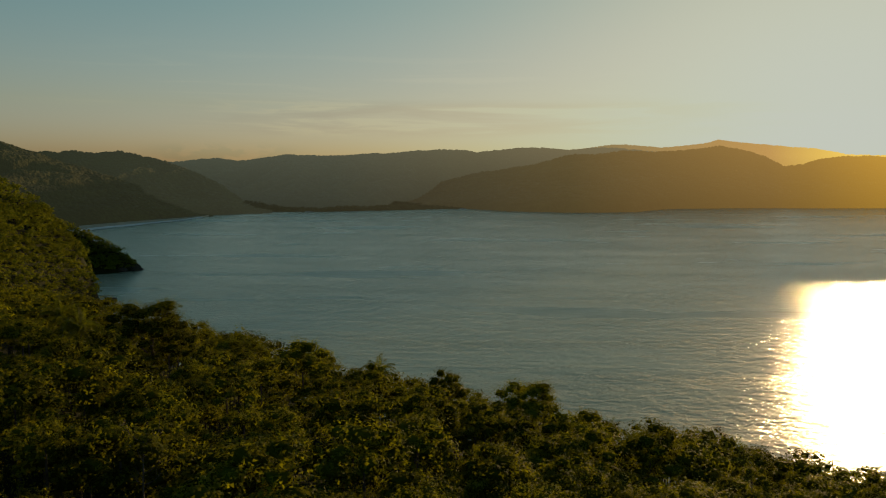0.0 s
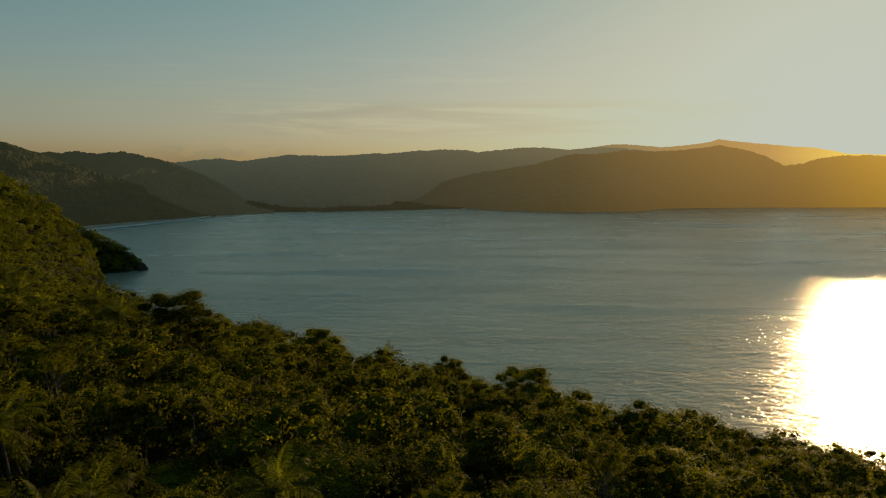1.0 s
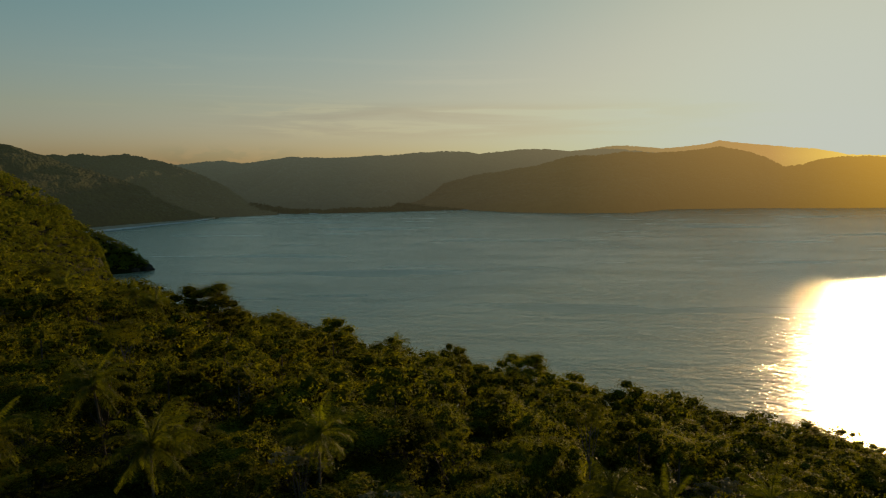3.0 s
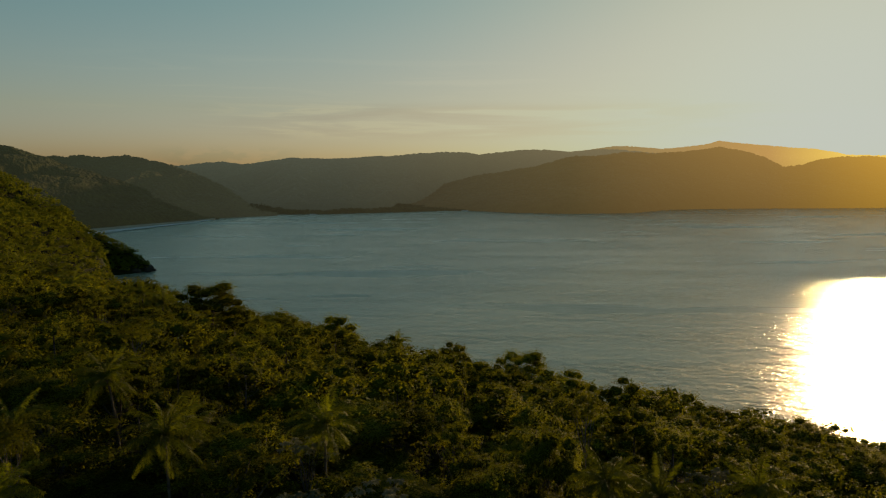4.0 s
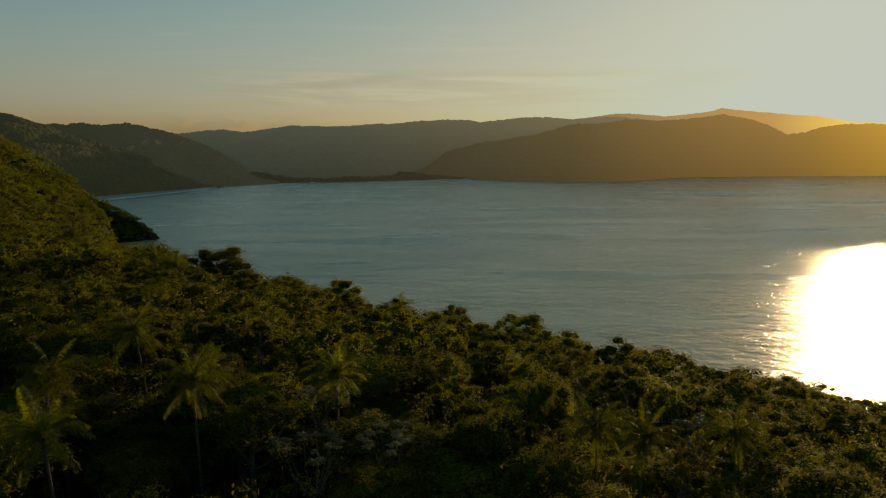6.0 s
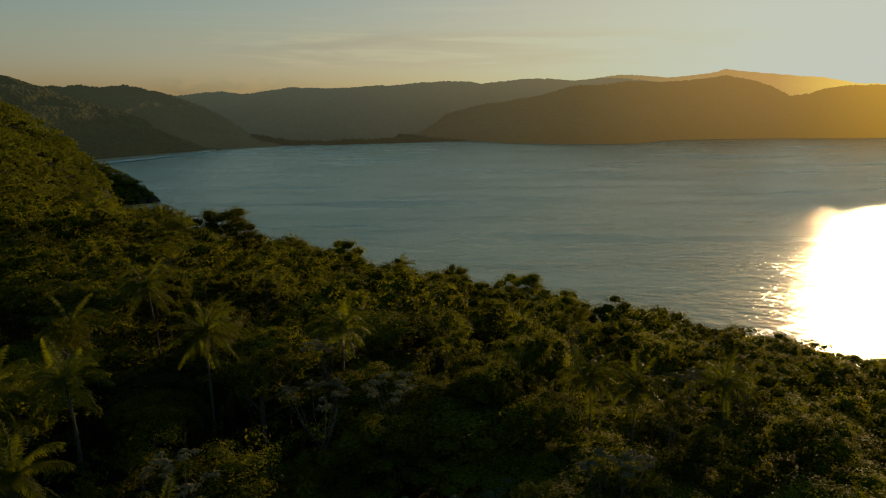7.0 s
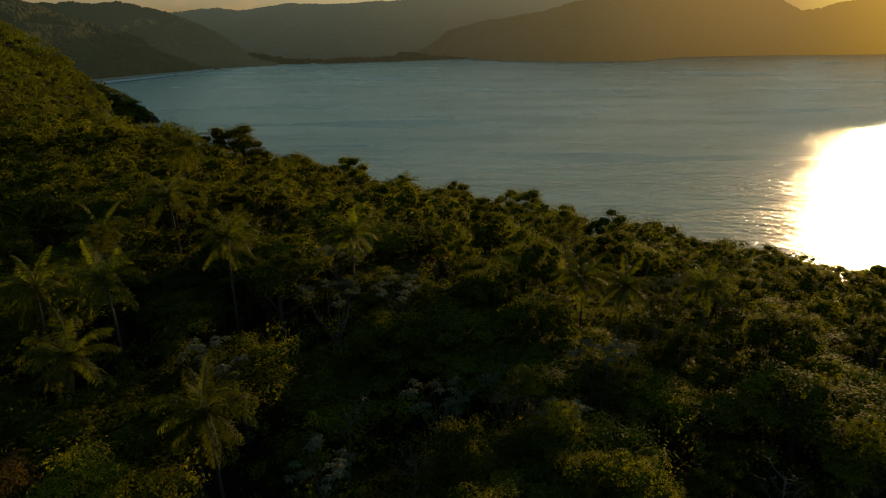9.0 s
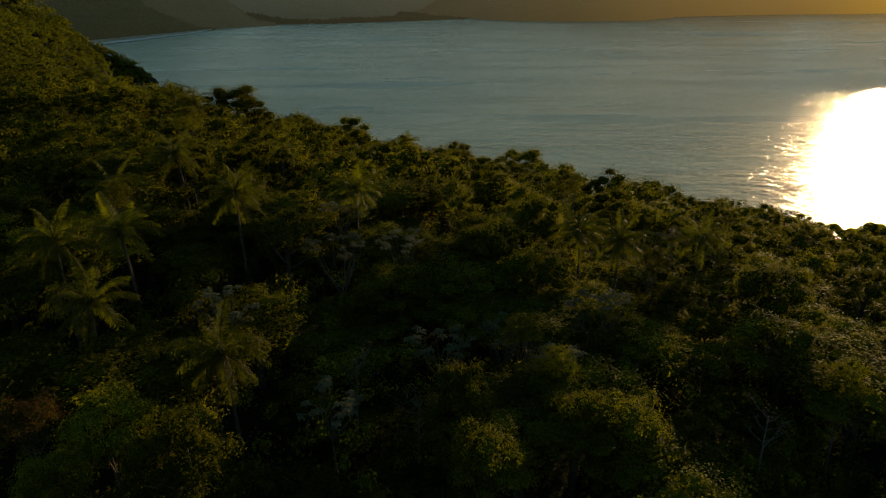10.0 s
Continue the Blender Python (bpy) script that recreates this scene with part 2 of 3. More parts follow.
def sea_material():
    m, n, l, p = material("sea_water")
    g = n.new("ShaderNodeTexCoord")

    def waves(scale, angle, stretch, detail):
        k = n.new("ShaderNodeMapping")
        k.inputs["Rotation"].default_value[2] = radians(angle)
        k.inputs["Scale"].default_value = (stretch, 1, 1)
        l.new(g.outputs["Object"], k.inputs["Vector"])
        t = node(n, "ShaderNodeTexNoise", Scale=scale, Detail=detail, Roughness=0.55)
        l.new(k.outputs[0], t.inputs["Vector"])
        return t.outputs["Fac"]

    calm = n.new("ShaderNodeMapRange")          # slicks and gusts
    calm.inputs["From Min"].default_value, calm.inputs["From Max"].default_value = 0.36, 0.62
    calm.inputs["To Min"].default_value, calm.inputs["To Max"].default_value = 0.45, 1.0
    l.new(waves(0.02, 4, 0.2, 5.0), calm.inputs["Value"])
    bands = n.new("ShaderNodeMapRange")         # long bands of ruffled water across the bay
    bands.inputs["From Min"].default_value, bands.inputs["From Max"].default_value = 0.56, 0.64
    bands.inputs["To Min"].default_value, bands.inputs["To Max"].default_value = 0.235, 0.31
    l.new(waves(0.010, -4, 0.26, 4.0), bands.inputs["Value"])
    last = None
    for scale, angle, stretch, detail, height in ((0.035, -5, 0.4, 3.0, 1.5), (0.08, 8, 0.5, 3.0, 1.3), (0.15, 2, 0.5, 2.0, 1.0), (0.28, -6, 0.6, 2.0, 0.8), (0.7, 10, 0.7, 2.0, 0.5), (1.6, 14, 0.8, 2.0, 0.16)):
        bump = node(n, "ShaderNodeBump", Distance=height)
        l.new(calm.outputs[0], bump.inputs["Strength"])
        l.new(waves(scale, angle, stretch, detail), bump.inputs["Height"])
        if last:
            l.new(last.outputs[0], bump.inputs["Normal"])
        last = bump
    n.remove(p)
    deep = node(n, "ShaderNodeBsdfDiffuse", Color=(0.37, 0.42, 0.285, 1))
    shine = node(n, "ShaderNodeBsdfAnisotropic", Color=(0.97, 0.94, 0.88, 1), Roughness=0.4)
    shine.distribution = "BECKMANN"
    l.new(bands.outputs[0], shine.inputs["Roughness"])
    tone = ramp(n, ((0.238, (1.0, 0.98, 0.93)), (0.31, (0.66, 0.70, 0.71))))
    l.new(bands.outputs[0], tone.inputs["Fac"])
    l.new(tone.outputs["Color"], shine.inputs["Color"])
    wide = node(n, "ShaderNodeBsdfAnisotropic", Color=(0.97, 0.95, 0.9, 1), Roughness=0.62)     # steeper small waves
    wide.distribution = "BECKMANN"
    both = n.new("ShaderNodeMixShader")
    both.inputs["Fac"].default_value = 0.13
    l.new(shine.outputs[0], both.inputs[1])
    l.new(wide.outputs[0], both.inputs[2])
    fresnel = node(n, "ShaderNodeFresnel", IOR=1.42)
    mix = n.new("ShaderNodeMixShader")
    for k in (deep, shine, wide, fresnel):
        l.new(last.outputs[0], k.inputs["Normal"])
    l.new(fresnel.outputs[0], mix.inputs["Fac"])
    l.new(deep.outputs[0], mix.inputs[1])
    l.new(both.outputs[0], mix.inputs[2])
    l.new(mix.outputs[0], n["Material Output"].inputs["Surface"])
    return m


M_SEA = sea_material()


# ---- small tools ----
def mesh_of(name, verts, faces, mat, smooth=False, second=None):
    """verts (n, 3), faces (m, 3 or 4) as arrays. second: the first face of the second material."""
    verts, faces = np.asarray(verts, np.float32), np.asarray(faces, np.int32)
    me = bpy.data.meshes.new(name)
    k = faces.shape[1]
    me.vertices.add(len(verts))
    me.vertices.foreach_set("co", verts.ravel())
    me.loops.add(faces.size)
    me.loops.foreach_set("vertex_index", faces.ravel())
    me.polygons.add(len(faces))
    me.polygons.foreach_set("loop_start", np.arange(0, faces.size, k, dtype=np.int32))
    me.polygons.foreach_set("use_smooth", np.full(len(faces), smooth))
    me.update(calc_edges=True)
    me.validate()
    for m in (mat if isinstance(mat, tuple) else (mat,)):
        me.materials.append(m)
    if second is not None:
        me.polygons.foreach_set("material_index", (np.arange(len(faces)) >= second).astype(np.int32))
    return me


def quads_of(name, corners, mat):
    """corners (n, 4, 3): n loose four-cornered pieces."""
    n = len(corners)
    return mesh_of(name, corners.reshape(-1, 3), np.arange(4 * n).reshape(n, 4), mat)


def grid_faces(rows, cols):
    i = np.arange(rows - 1)[:, None] * cols + np.arange(cols - 1)[None]
    i = i.ravel()
    return np.stack([i, i + 1, i + cols + 1, i + cols], 1)


def part(name, me, parent, label="", m=None):
    ob = new(name, me)
    ob.parent = parent
    if m is not None:
        ob.matrix_basis = m
    return tagged(ob, label)


def unit(v):
    return v / np.maximum(np.linalg.norm(v, axis=-1, keepdims=True), 1e-9)


def hashed(i, j, seed):
    h = (i * 374761393 + j * 668265263 + seed * 974634777) & 0xFFFFFFFF
    h = ((h ^ (h >> 13)) * 1274126177) & 0xFFFFFFFF
    return ((h ^ (h >> 16)) & 0xFFFF) / 65535.0


def soft_noise(x, y, seed=0):
    """Value noise, 0 to 1, one cell per unit."""
    i, j = np.floor(x).astype(np.int64), np.floor(y).astype(np.int64)
    u, v = x - i, y - j
    u, v = u * u * (3 - 2 * u), v * v * (3 - 2 * v)
    a, b = hashed(i, j, seed), hashed(i + 1, j, seed)
    c, d = hashed(i, j + 1, seed), hashed(i + 1, j + 1, seed)
    return (a * (1 - u) + b * u) * (1 - v) + (c * (1 - u) + d * u) * v


def rough(x, y, seed=0, octaves=4):
    return sum(soft_noise(x * 2 ** k, y * 2 ** k, seed + k) / 2 ** (k + 1) for k in range(octaves))


def crowns(x, y, seed=0):
    """Domes of tree crowns, 0 to 1, about one to a unit cell."""
    i, j = np.floor(x).astype(np.int64), np.floor(y).astype(np.int64)
    top = np.zeros_like(x)
    for di in (-1, 0, 1):
        for dj in (-1, 0, 1):
            cx, cy = i + di + hashed(i + di, j + dj, seed), j + dj + hashed(i + di, j + dj, seed + 7)
            size = 0.55 + 0.45 * hashed(i + di, j + dj, seed + 13)
            d2 = ((x - cx) ** 2 + (y - cy) ** 2) / (0.85 * size) ** 2
            top = np.maximum(top, size * np.sqrt(np.maximum(0, 1 - d2)))
    return top


def tube(points, radii, sides=6):
    """A tapered tube along points: verts and faces."""
    points, radii = np.asarray(points, float), np.asarray(radii, float)
    way = unit(np.gradient(points, axis=0))
    side = unit(np.cross(way, np.array([0.31, 0.95, 0.05])))
    other = np.cross(way, side)
    a = np.arange(sides) * 2 * np.pi / sides
    ring = points[:, None] + radii[:, None, None] * (np.cos(a)[None, :, None] * side[:, None] + np.sin(a)[None, :, None] * other[:, None])
    f = []
    for r in range(len(points) - 1):
        for s in range(sides):
            f.append((r * sides + s, r * sides + (s + 1) % sides, (r + 1) * sides + (s + 1) % sides, (r + 1) * sides + s))
    return ring.reshape(-1, 3), np.array(f)


def joined(pieces):
    v, f, n = [], [], 0
    for a, b in pieces:
        v.append(a)
        f.append(b + n)
        n += len(a)
    return np.concatenate(v), np.concatenate(f)


# ---- ground ----
# the wooded spur across the cove falls east to the sea: x, canopy along its end at y = 600; behind it lies a lower point, given by its crest: x, y, canopy
SPUR = ((-800, 262), (-576, 184), (-455, 146), (-366, 108), (-324, 80), (-299, 48), (-290, 24), (-286, 4), (-278, -30))
POINT = ((-520, 740, 120), (-430, 780, 64), (-384, 797, 42), (-356, 800, 26), (-342, 801, 11))


def hill_canopy(x, y):
    """Mean height of the treetops on the hill under the camera."""
    z = 88.0 - 0.129 * x + 0.068 * y + 0.0002 * x * x - 0.000685 * x * y - 0.00131 * y * y
    z = z - 0.0012 * np.maximum(0, x - 60) ** 2 - 0.002 * np.maximum(0, -60 - y) ** 2 - 0.004 * np.maximum(0, -80 - x) ** 2
    return z - 0.6 * np.clip((y - 40) / 60, 0, 1) - 0.002 * np.maximum(0, y - 185) ** 2


def spur_canopy(x, y):
    gully = 13 * (rough(y / 70 + x / 400, x / 160, 27) - 0.47) * np.clip((x + 900) / 300, 0, 1) * np.clip((-300 - x) / 40, 0, 1)
    across = x - 0.10 * (600 - y)
    best = np.interp(across, [p[0] for p in SPUR], [p[1] for p in SPUR]) + gully - 1.8 * np.maximum(0, y - 602)
    best = np.where(y < 190, best - 2.0 * (190 - y), best)
    for (x0, y0, z0), (x1, y1, z1) in zip(POINT, POINT[1:]):
        dx, dy = x1 - x0, y1 - y0
        t = np.clip(((x - x0) * dx + (y - y0) * dy) / (dx * dx + dy * dy), 0, 1)
        ox, oy = x - x0 - t * dx, y - y0 - t * dy
        d = np.hypot(ox, oy) * np.where((t <= 0) | (t >= 1), 1.8, 0.85)
        best = np.maximum(best, z0 + t * (z1 - z0) - d)
    return np.maximum(best, -60.0)


def ground_height(x, y):
    x, y = np.asarray(x, float), np.asarray(y, float)
    near = hill_canopy(x, y) - 11.5 + 3.0 * (rough(x / 30, y / 30, 3) - 0.5)
    spur = spur_canopy(x, y) - 6.0 + 6.0 * (rough(x / 45, y / 45, 5) - 0.5)
    return np.maximum(np.maximum(near, spur), -12.0)


gx, gy = np.meshgrid(np.arange(-900, 300, 6.0), np.arange(-220, 900, 6.0))
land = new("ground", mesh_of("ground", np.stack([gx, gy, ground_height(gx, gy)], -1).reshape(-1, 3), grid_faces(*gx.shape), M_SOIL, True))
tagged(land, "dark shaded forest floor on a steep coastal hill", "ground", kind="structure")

# the sea: one sheet to the horizon, with low swell
sea_y = np.concatenate([np.linspace(-2600, -200, 12), np.linspace(-150, 100, 26), np.geomspace(110, 4900, 300)])
sea_u = np.linspace(-1, 1, 261)
su, sy = np.meshgrid(sea_u, sea_y)
sx = np.sign(su) * np.abs(su) ** 1.25 * np.clip(1.3 * np.abs(sy) + 260, 500, 4900)
swell = 0.05 * np.sin(0.16 * sy + 0.05 * sx + 9 * rough(sx / 90, sy / 50, 21)) + 0.3 * (rough(sx / 34, sy / 14, 23) - 0.5)
swell *= np.clip(1.6 - np.abs(sy) / 900, 0, 1)
sea = new("water", mesh_of("water", np.stack([sx, sy, swell], -1).reshape(-1, 3), grid_faces(*sx.shape), M_SEA, True))
tagged(sea, "grey-blue rippled sea of a wide bay, glittering under the low sun", "water", kind="structure")


# ---- far hills ----
def hill_range(name, shore, ridge, mat, label, seed, tree=9.0, cols=420, rows=70, shape=1.0, gully=0.6, bumps=0.55):
    """A range seen from the hill: shore rows (bearing, y), ridge rows (bearing, y, height); bearing is x / y."""
    lo, hi = min(ridge[0][0], shore[0][0]), max(ridge[-1][0], shore[-1][0])
    b = np.linspace(lo, hi, cols)
    ys = np.interp(b, [s[0] for s in shore], [s[1] for s in shore])
    yr = np.interp(b, [r[0] for r in ridge], [r[1] for r in ridge])
    zr = np.interp(b, [r[0] for r in ridge], [r[2] for r in ridge])
    t = np.concatenate([np.linspace(-0.02, 1, rows), np.linspace(1.04, 1.5, 8)])
    B, T = np.meshgrid(b, t)
    Y = ys + (yr - ys) * T
    X = B * Y
    rise = np.clip(T, 0, 1)
    rise = (rise ** shape) * (1 - 0.25 * np.sin(np.pi * rise)) + 0.10 * np.clip(T * 14, 0, 1) * (1 - rise)
    Z = (zr - 7) * rise
    warp = 0.8 * rough(X / 160, Y / 160, seed + 5)
    along = X / 150 + warp
    fold = (1 - 2 * np.abs(rough(along, T * 1.6 + 0.3 * warp, seed, 3) - 0.45)) * 1.4 - 0.7
    fold += 0.45 * (1 - 2 * np.abs(rough(along * 2.7, T * 3.0, seed + 31, 3) - 0.45) - 0.7)
    Z += gully * zr * 0.55 * fold * np.sin(np.pi * np.clip(T, 0, 1)) ** 0.8
    Z *= 1 - np.clip(T - 1, 0, 1) * 1.1
    Z += bumps * tree * crowns(X / tree + 0.5 * rough(X / 23, Y / 23, seed + 9), Y / tree / 1.3, seed) * np.clip(T * 10, 0, 1) * (0.6 + 0.8 * rough(X / 70, Y / 70, seed + 3))
    Z += 9 * (rough(X / 55, Y / 200, seed + 41, 3) - 0.45) * np.clip(T * 1.5 - 0.5, 0, 1)      # a knobbly skyline
    Z = np.where(T < 0, -3.0, Z)
    ob = new(name, mesh_of(name, np.stack([X, Y, Z], -1).reshape(-1, 3), grid_faces(*X.shape), mat, True))
    return tagged(ob, label, "hills", kind="structure")


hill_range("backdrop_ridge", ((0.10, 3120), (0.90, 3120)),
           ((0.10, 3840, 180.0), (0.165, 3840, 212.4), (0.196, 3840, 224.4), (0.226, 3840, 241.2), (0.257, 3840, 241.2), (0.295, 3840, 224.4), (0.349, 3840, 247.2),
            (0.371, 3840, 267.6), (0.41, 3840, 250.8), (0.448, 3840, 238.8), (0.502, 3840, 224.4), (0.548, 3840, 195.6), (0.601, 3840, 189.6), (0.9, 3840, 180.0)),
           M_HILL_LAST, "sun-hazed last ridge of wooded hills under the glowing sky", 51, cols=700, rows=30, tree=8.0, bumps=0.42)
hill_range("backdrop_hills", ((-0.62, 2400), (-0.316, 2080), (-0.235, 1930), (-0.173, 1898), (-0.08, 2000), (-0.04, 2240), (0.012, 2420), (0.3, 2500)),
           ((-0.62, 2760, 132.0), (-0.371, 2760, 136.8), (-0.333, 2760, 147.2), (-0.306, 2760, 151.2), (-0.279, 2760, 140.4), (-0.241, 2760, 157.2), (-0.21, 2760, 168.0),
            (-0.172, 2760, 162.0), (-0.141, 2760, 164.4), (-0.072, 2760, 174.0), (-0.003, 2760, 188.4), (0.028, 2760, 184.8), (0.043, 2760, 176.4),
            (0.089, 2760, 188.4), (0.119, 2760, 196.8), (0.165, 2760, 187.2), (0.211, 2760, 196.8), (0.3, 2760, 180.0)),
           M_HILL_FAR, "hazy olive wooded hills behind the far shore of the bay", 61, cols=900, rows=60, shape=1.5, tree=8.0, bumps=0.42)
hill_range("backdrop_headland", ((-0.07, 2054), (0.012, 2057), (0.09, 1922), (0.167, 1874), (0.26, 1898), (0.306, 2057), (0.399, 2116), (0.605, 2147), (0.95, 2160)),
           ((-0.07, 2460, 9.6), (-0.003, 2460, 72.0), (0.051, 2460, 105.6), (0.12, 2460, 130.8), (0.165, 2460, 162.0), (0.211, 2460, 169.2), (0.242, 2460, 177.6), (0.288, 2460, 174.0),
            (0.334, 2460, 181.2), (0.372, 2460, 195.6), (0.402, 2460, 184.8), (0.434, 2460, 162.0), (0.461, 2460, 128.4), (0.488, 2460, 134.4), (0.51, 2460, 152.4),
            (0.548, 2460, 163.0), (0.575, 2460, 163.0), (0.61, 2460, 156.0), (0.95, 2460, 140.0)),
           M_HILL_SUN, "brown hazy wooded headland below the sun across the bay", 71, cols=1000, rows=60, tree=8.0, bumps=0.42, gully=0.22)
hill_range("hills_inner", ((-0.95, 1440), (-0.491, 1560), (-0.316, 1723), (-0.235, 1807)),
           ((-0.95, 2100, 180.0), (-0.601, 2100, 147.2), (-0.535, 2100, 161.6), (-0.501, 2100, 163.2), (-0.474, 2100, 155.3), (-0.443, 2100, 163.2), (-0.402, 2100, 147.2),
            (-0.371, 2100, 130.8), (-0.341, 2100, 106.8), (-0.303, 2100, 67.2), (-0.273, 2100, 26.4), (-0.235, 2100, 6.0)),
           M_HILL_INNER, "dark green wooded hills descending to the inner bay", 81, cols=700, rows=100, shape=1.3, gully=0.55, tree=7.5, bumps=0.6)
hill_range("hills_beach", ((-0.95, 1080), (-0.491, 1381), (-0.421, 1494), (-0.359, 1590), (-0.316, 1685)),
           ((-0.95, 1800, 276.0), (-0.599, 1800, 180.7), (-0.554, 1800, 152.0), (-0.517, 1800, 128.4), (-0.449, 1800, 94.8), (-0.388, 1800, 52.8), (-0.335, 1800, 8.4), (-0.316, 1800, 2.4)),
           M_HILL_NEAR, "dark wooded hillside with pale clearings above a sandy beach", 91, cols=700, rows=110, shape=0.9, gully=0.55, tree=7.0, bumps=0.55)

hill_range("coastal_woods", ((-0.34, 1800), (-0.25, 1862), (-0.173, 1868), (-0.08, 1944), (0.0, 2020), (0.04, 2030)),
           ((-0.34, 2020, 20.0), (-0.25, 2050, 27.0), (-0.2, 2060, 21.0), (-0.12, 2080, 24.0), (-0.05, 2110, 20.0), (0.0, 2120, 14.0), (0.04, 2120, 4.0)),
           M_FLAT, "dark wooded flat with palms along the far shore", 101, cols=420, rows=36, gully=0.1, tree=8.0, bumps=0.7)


def strip(name, rows, width, z0, z1, mat, label, category, seed, wobble=2.0):
    """A narrow band along the shore, its seaward edge uneven."""
    b = np.linspace(rows[0][0], rows[-1][0], 260)
    y = np.interp(b, [r[0] for r in rows], [r[1] for r in rows])
    taper = np.clip((b[-1] - b) / (0.5 * (b[-1] - b[0])), 0.06, 1)
    edge = y - width * taper * (0.3 + 1.1 * rough(b * 220, b * 0, seed)) + wobble * (rough(b * 900, b * 0, seed + 1) - 0.5)
    far = y + 10
    v = np.stack([np.stack([b * edge, edge, np.full_like(b, z0)], -1), np.stack([b * y, y, np.full_like(b, z1)], -1),
                  np.stack([b * far, far, np.full_like(b, z1 + 0.4)], -1)])
    ob = new(name, mesh_of(name, v.reshape(-1, 3), grid_faces(3, 260), mat))
    return tagged(ob, label, category, kind="structure")


strip("beach", ((-0.50, 1360), (-0.491, 1376), (-0.421, 1489), (-0.359, 1585), (-0.322, 1672)), 58, 0.4, 2.6, M_SAND, "narrow pale sandy beach below wooded hills", "beach", 5)
strip("surf", ((-0.50, 1296), (-0.491, 1312), (-0.421, 1432), (-0.359, 1550), (-0.330, 1640)), 24, 0.9, 1.6, M_FOAM, "thin white line of surf along the beach", "surf", 15)
strip("surf_far", ((-0.19, 1862), (-0.173, 1880), (-0.125, 1925)), 10, 0.4, 0.8, M_FOAM, "thin white line of surf on the far shore", "surf", 25)
strip("surf_point", ((-0.02, 2012), (0.012, 2040), (0.03, 2012)), 10, 0.4, 0.8, M_FOAM, "thin white line of surf under the headland", "surf", 35)


# ---- trees ----
def leaf_blades(rng, at, normal, length, width):
    """Loose leaves or sprigs, one pointed three-cornered blade at each place."""
    n = len(at)
    t = unit(np.cross(normal, rng.normal(size=(n, 3))))
    b = np.cross(normal, t)
    length = length * rng.uniform(0.6, 1.35, (n, 1))
    width = width * rng.uniform(0.7, 1.3, (n, 1))
    lift = normal * length * rng.uniform(-0.12, 0.22, (n, 1))
    return np.stack([at - t * length * 0.4 + b * width / 2, at + t * length * 0.6 + lift, at - t * length * 0.4 - b * width / 2], 1)


def block_ball(n):
    """A ball of 6 n n four-cornered faces."""
    v, f, k = [], [], np.linspace(-1, 1, n + 1)
    for axis in range(3):
        for side in (-1, 1):
            base = len(v)
            for p in k:
                for q in k:
                    c = [0, 0, 0]
                    c[axis], c[(axis + 1) % 3], c[(axis + 2) % 3] = side, math.tan(p * 0.785), math.tan(q * 0.785) * side
                    v.append(c)
            for i in range(n):
                for j in range(n):
                    o = base + i * (n + 1) + j
                    f.append((o, o + n + 1, o + n + 2, o + 1))
    return unit(np.array(v, float)), np.array(f)


BALLS = {n: block_ball(n) for n in (1, 2, 3)}


def crown_leaves(rng, radius, depth, clumps, per, leaf, low=-0.25, flat=0.6, ball=1, core=0.5, small=0.26, large=0.42):
    """One crown about its middle: billows of foliage on a broken dome, each a leafy mass set with sprigs. Gives verts, faces (leaves first), the billows' middles and the count of leaves."""
    turn = rng.uniform(0, 2 * np.pi)
    k = np.arange(clumps)
    cz = low + (1 - low) * ((k + 0.5) / clumps) ** 0.8 + rng.uniform(-0.09, 0.09, clumps)
    cz = np.clip(cz, -0.95, 0.98)
    a = turn + k * 2.39996 + rng.uniform(-0.45, 0.45, clumps)
    ring = np.sqrt(np.maximum(0, 1 - cz * cz))
    reach = rng.uniform(0.5, 1.0, clumps)
    mid = np.stack([radius * ring * np.cos(a) * reach, radius * ring * np.sin(a) * reach, depth * cz * reach], 1)
    size = radius * rng.uniform(small, large, clumps)
    squash = np.array([1, 1, flat])
    n = unit(rng.normal(size=(clumps, per, 3)) + np.array([0, 0, 0.55]))
    wave = rng.uniform(2.0, 5.0, (clumps, 3, 3)) * rng.choice((-1, 1), (clumps, 3, 3))
    phase = rng.uniform(0, 6.28, (clumps, 1, 3))

    def lump(way):                       # the uneven face of each billow
        return 1 + 0.17 * np.sin(np.einsum("cvk,ckj->cvj", way, wave) + phase).sum(-1, keepdims=True)

    sprig = rng.uniform(0.55, 1.14, (clumps, per, 1)) ** 0.6
    at = mid[:, None] + n * lump(n) * size[:, None, None] * squash * sprig
    normal = unit(n * np.array([1, 1, 1 / flat]) + np.array([0, 0, 0.25]) + 0.26 * rng.normal(size=n.shape))
    leaves = leaf_blades(rng, at.reshape(-1, 3), normal.reshape(-1, 3), leaf, leaf * 0.72).reshape(-1, 3)
    bv, bf = BALLS[ball]
    bf = np.concatenate([bf[:, :3], bf[:, [0, 2, 3]]])
    every = np.broadcast_to(bv, (clumps, *bv.shape))
    mass = mid[:, None] + bv[None] * lump(every) * core * size[:, None, None] * squash
    count = len(leaves)
    faces = np.concatenate([np.arange(count).reshape(-1, 3), (bf[None] + count + len(bv) * np.arange(clumps)[:, None, None]).reshape(-1, 3)])
    return np.concatenate([leaves, mass.reshape(-1, 3)]), faces, mid, count // 3


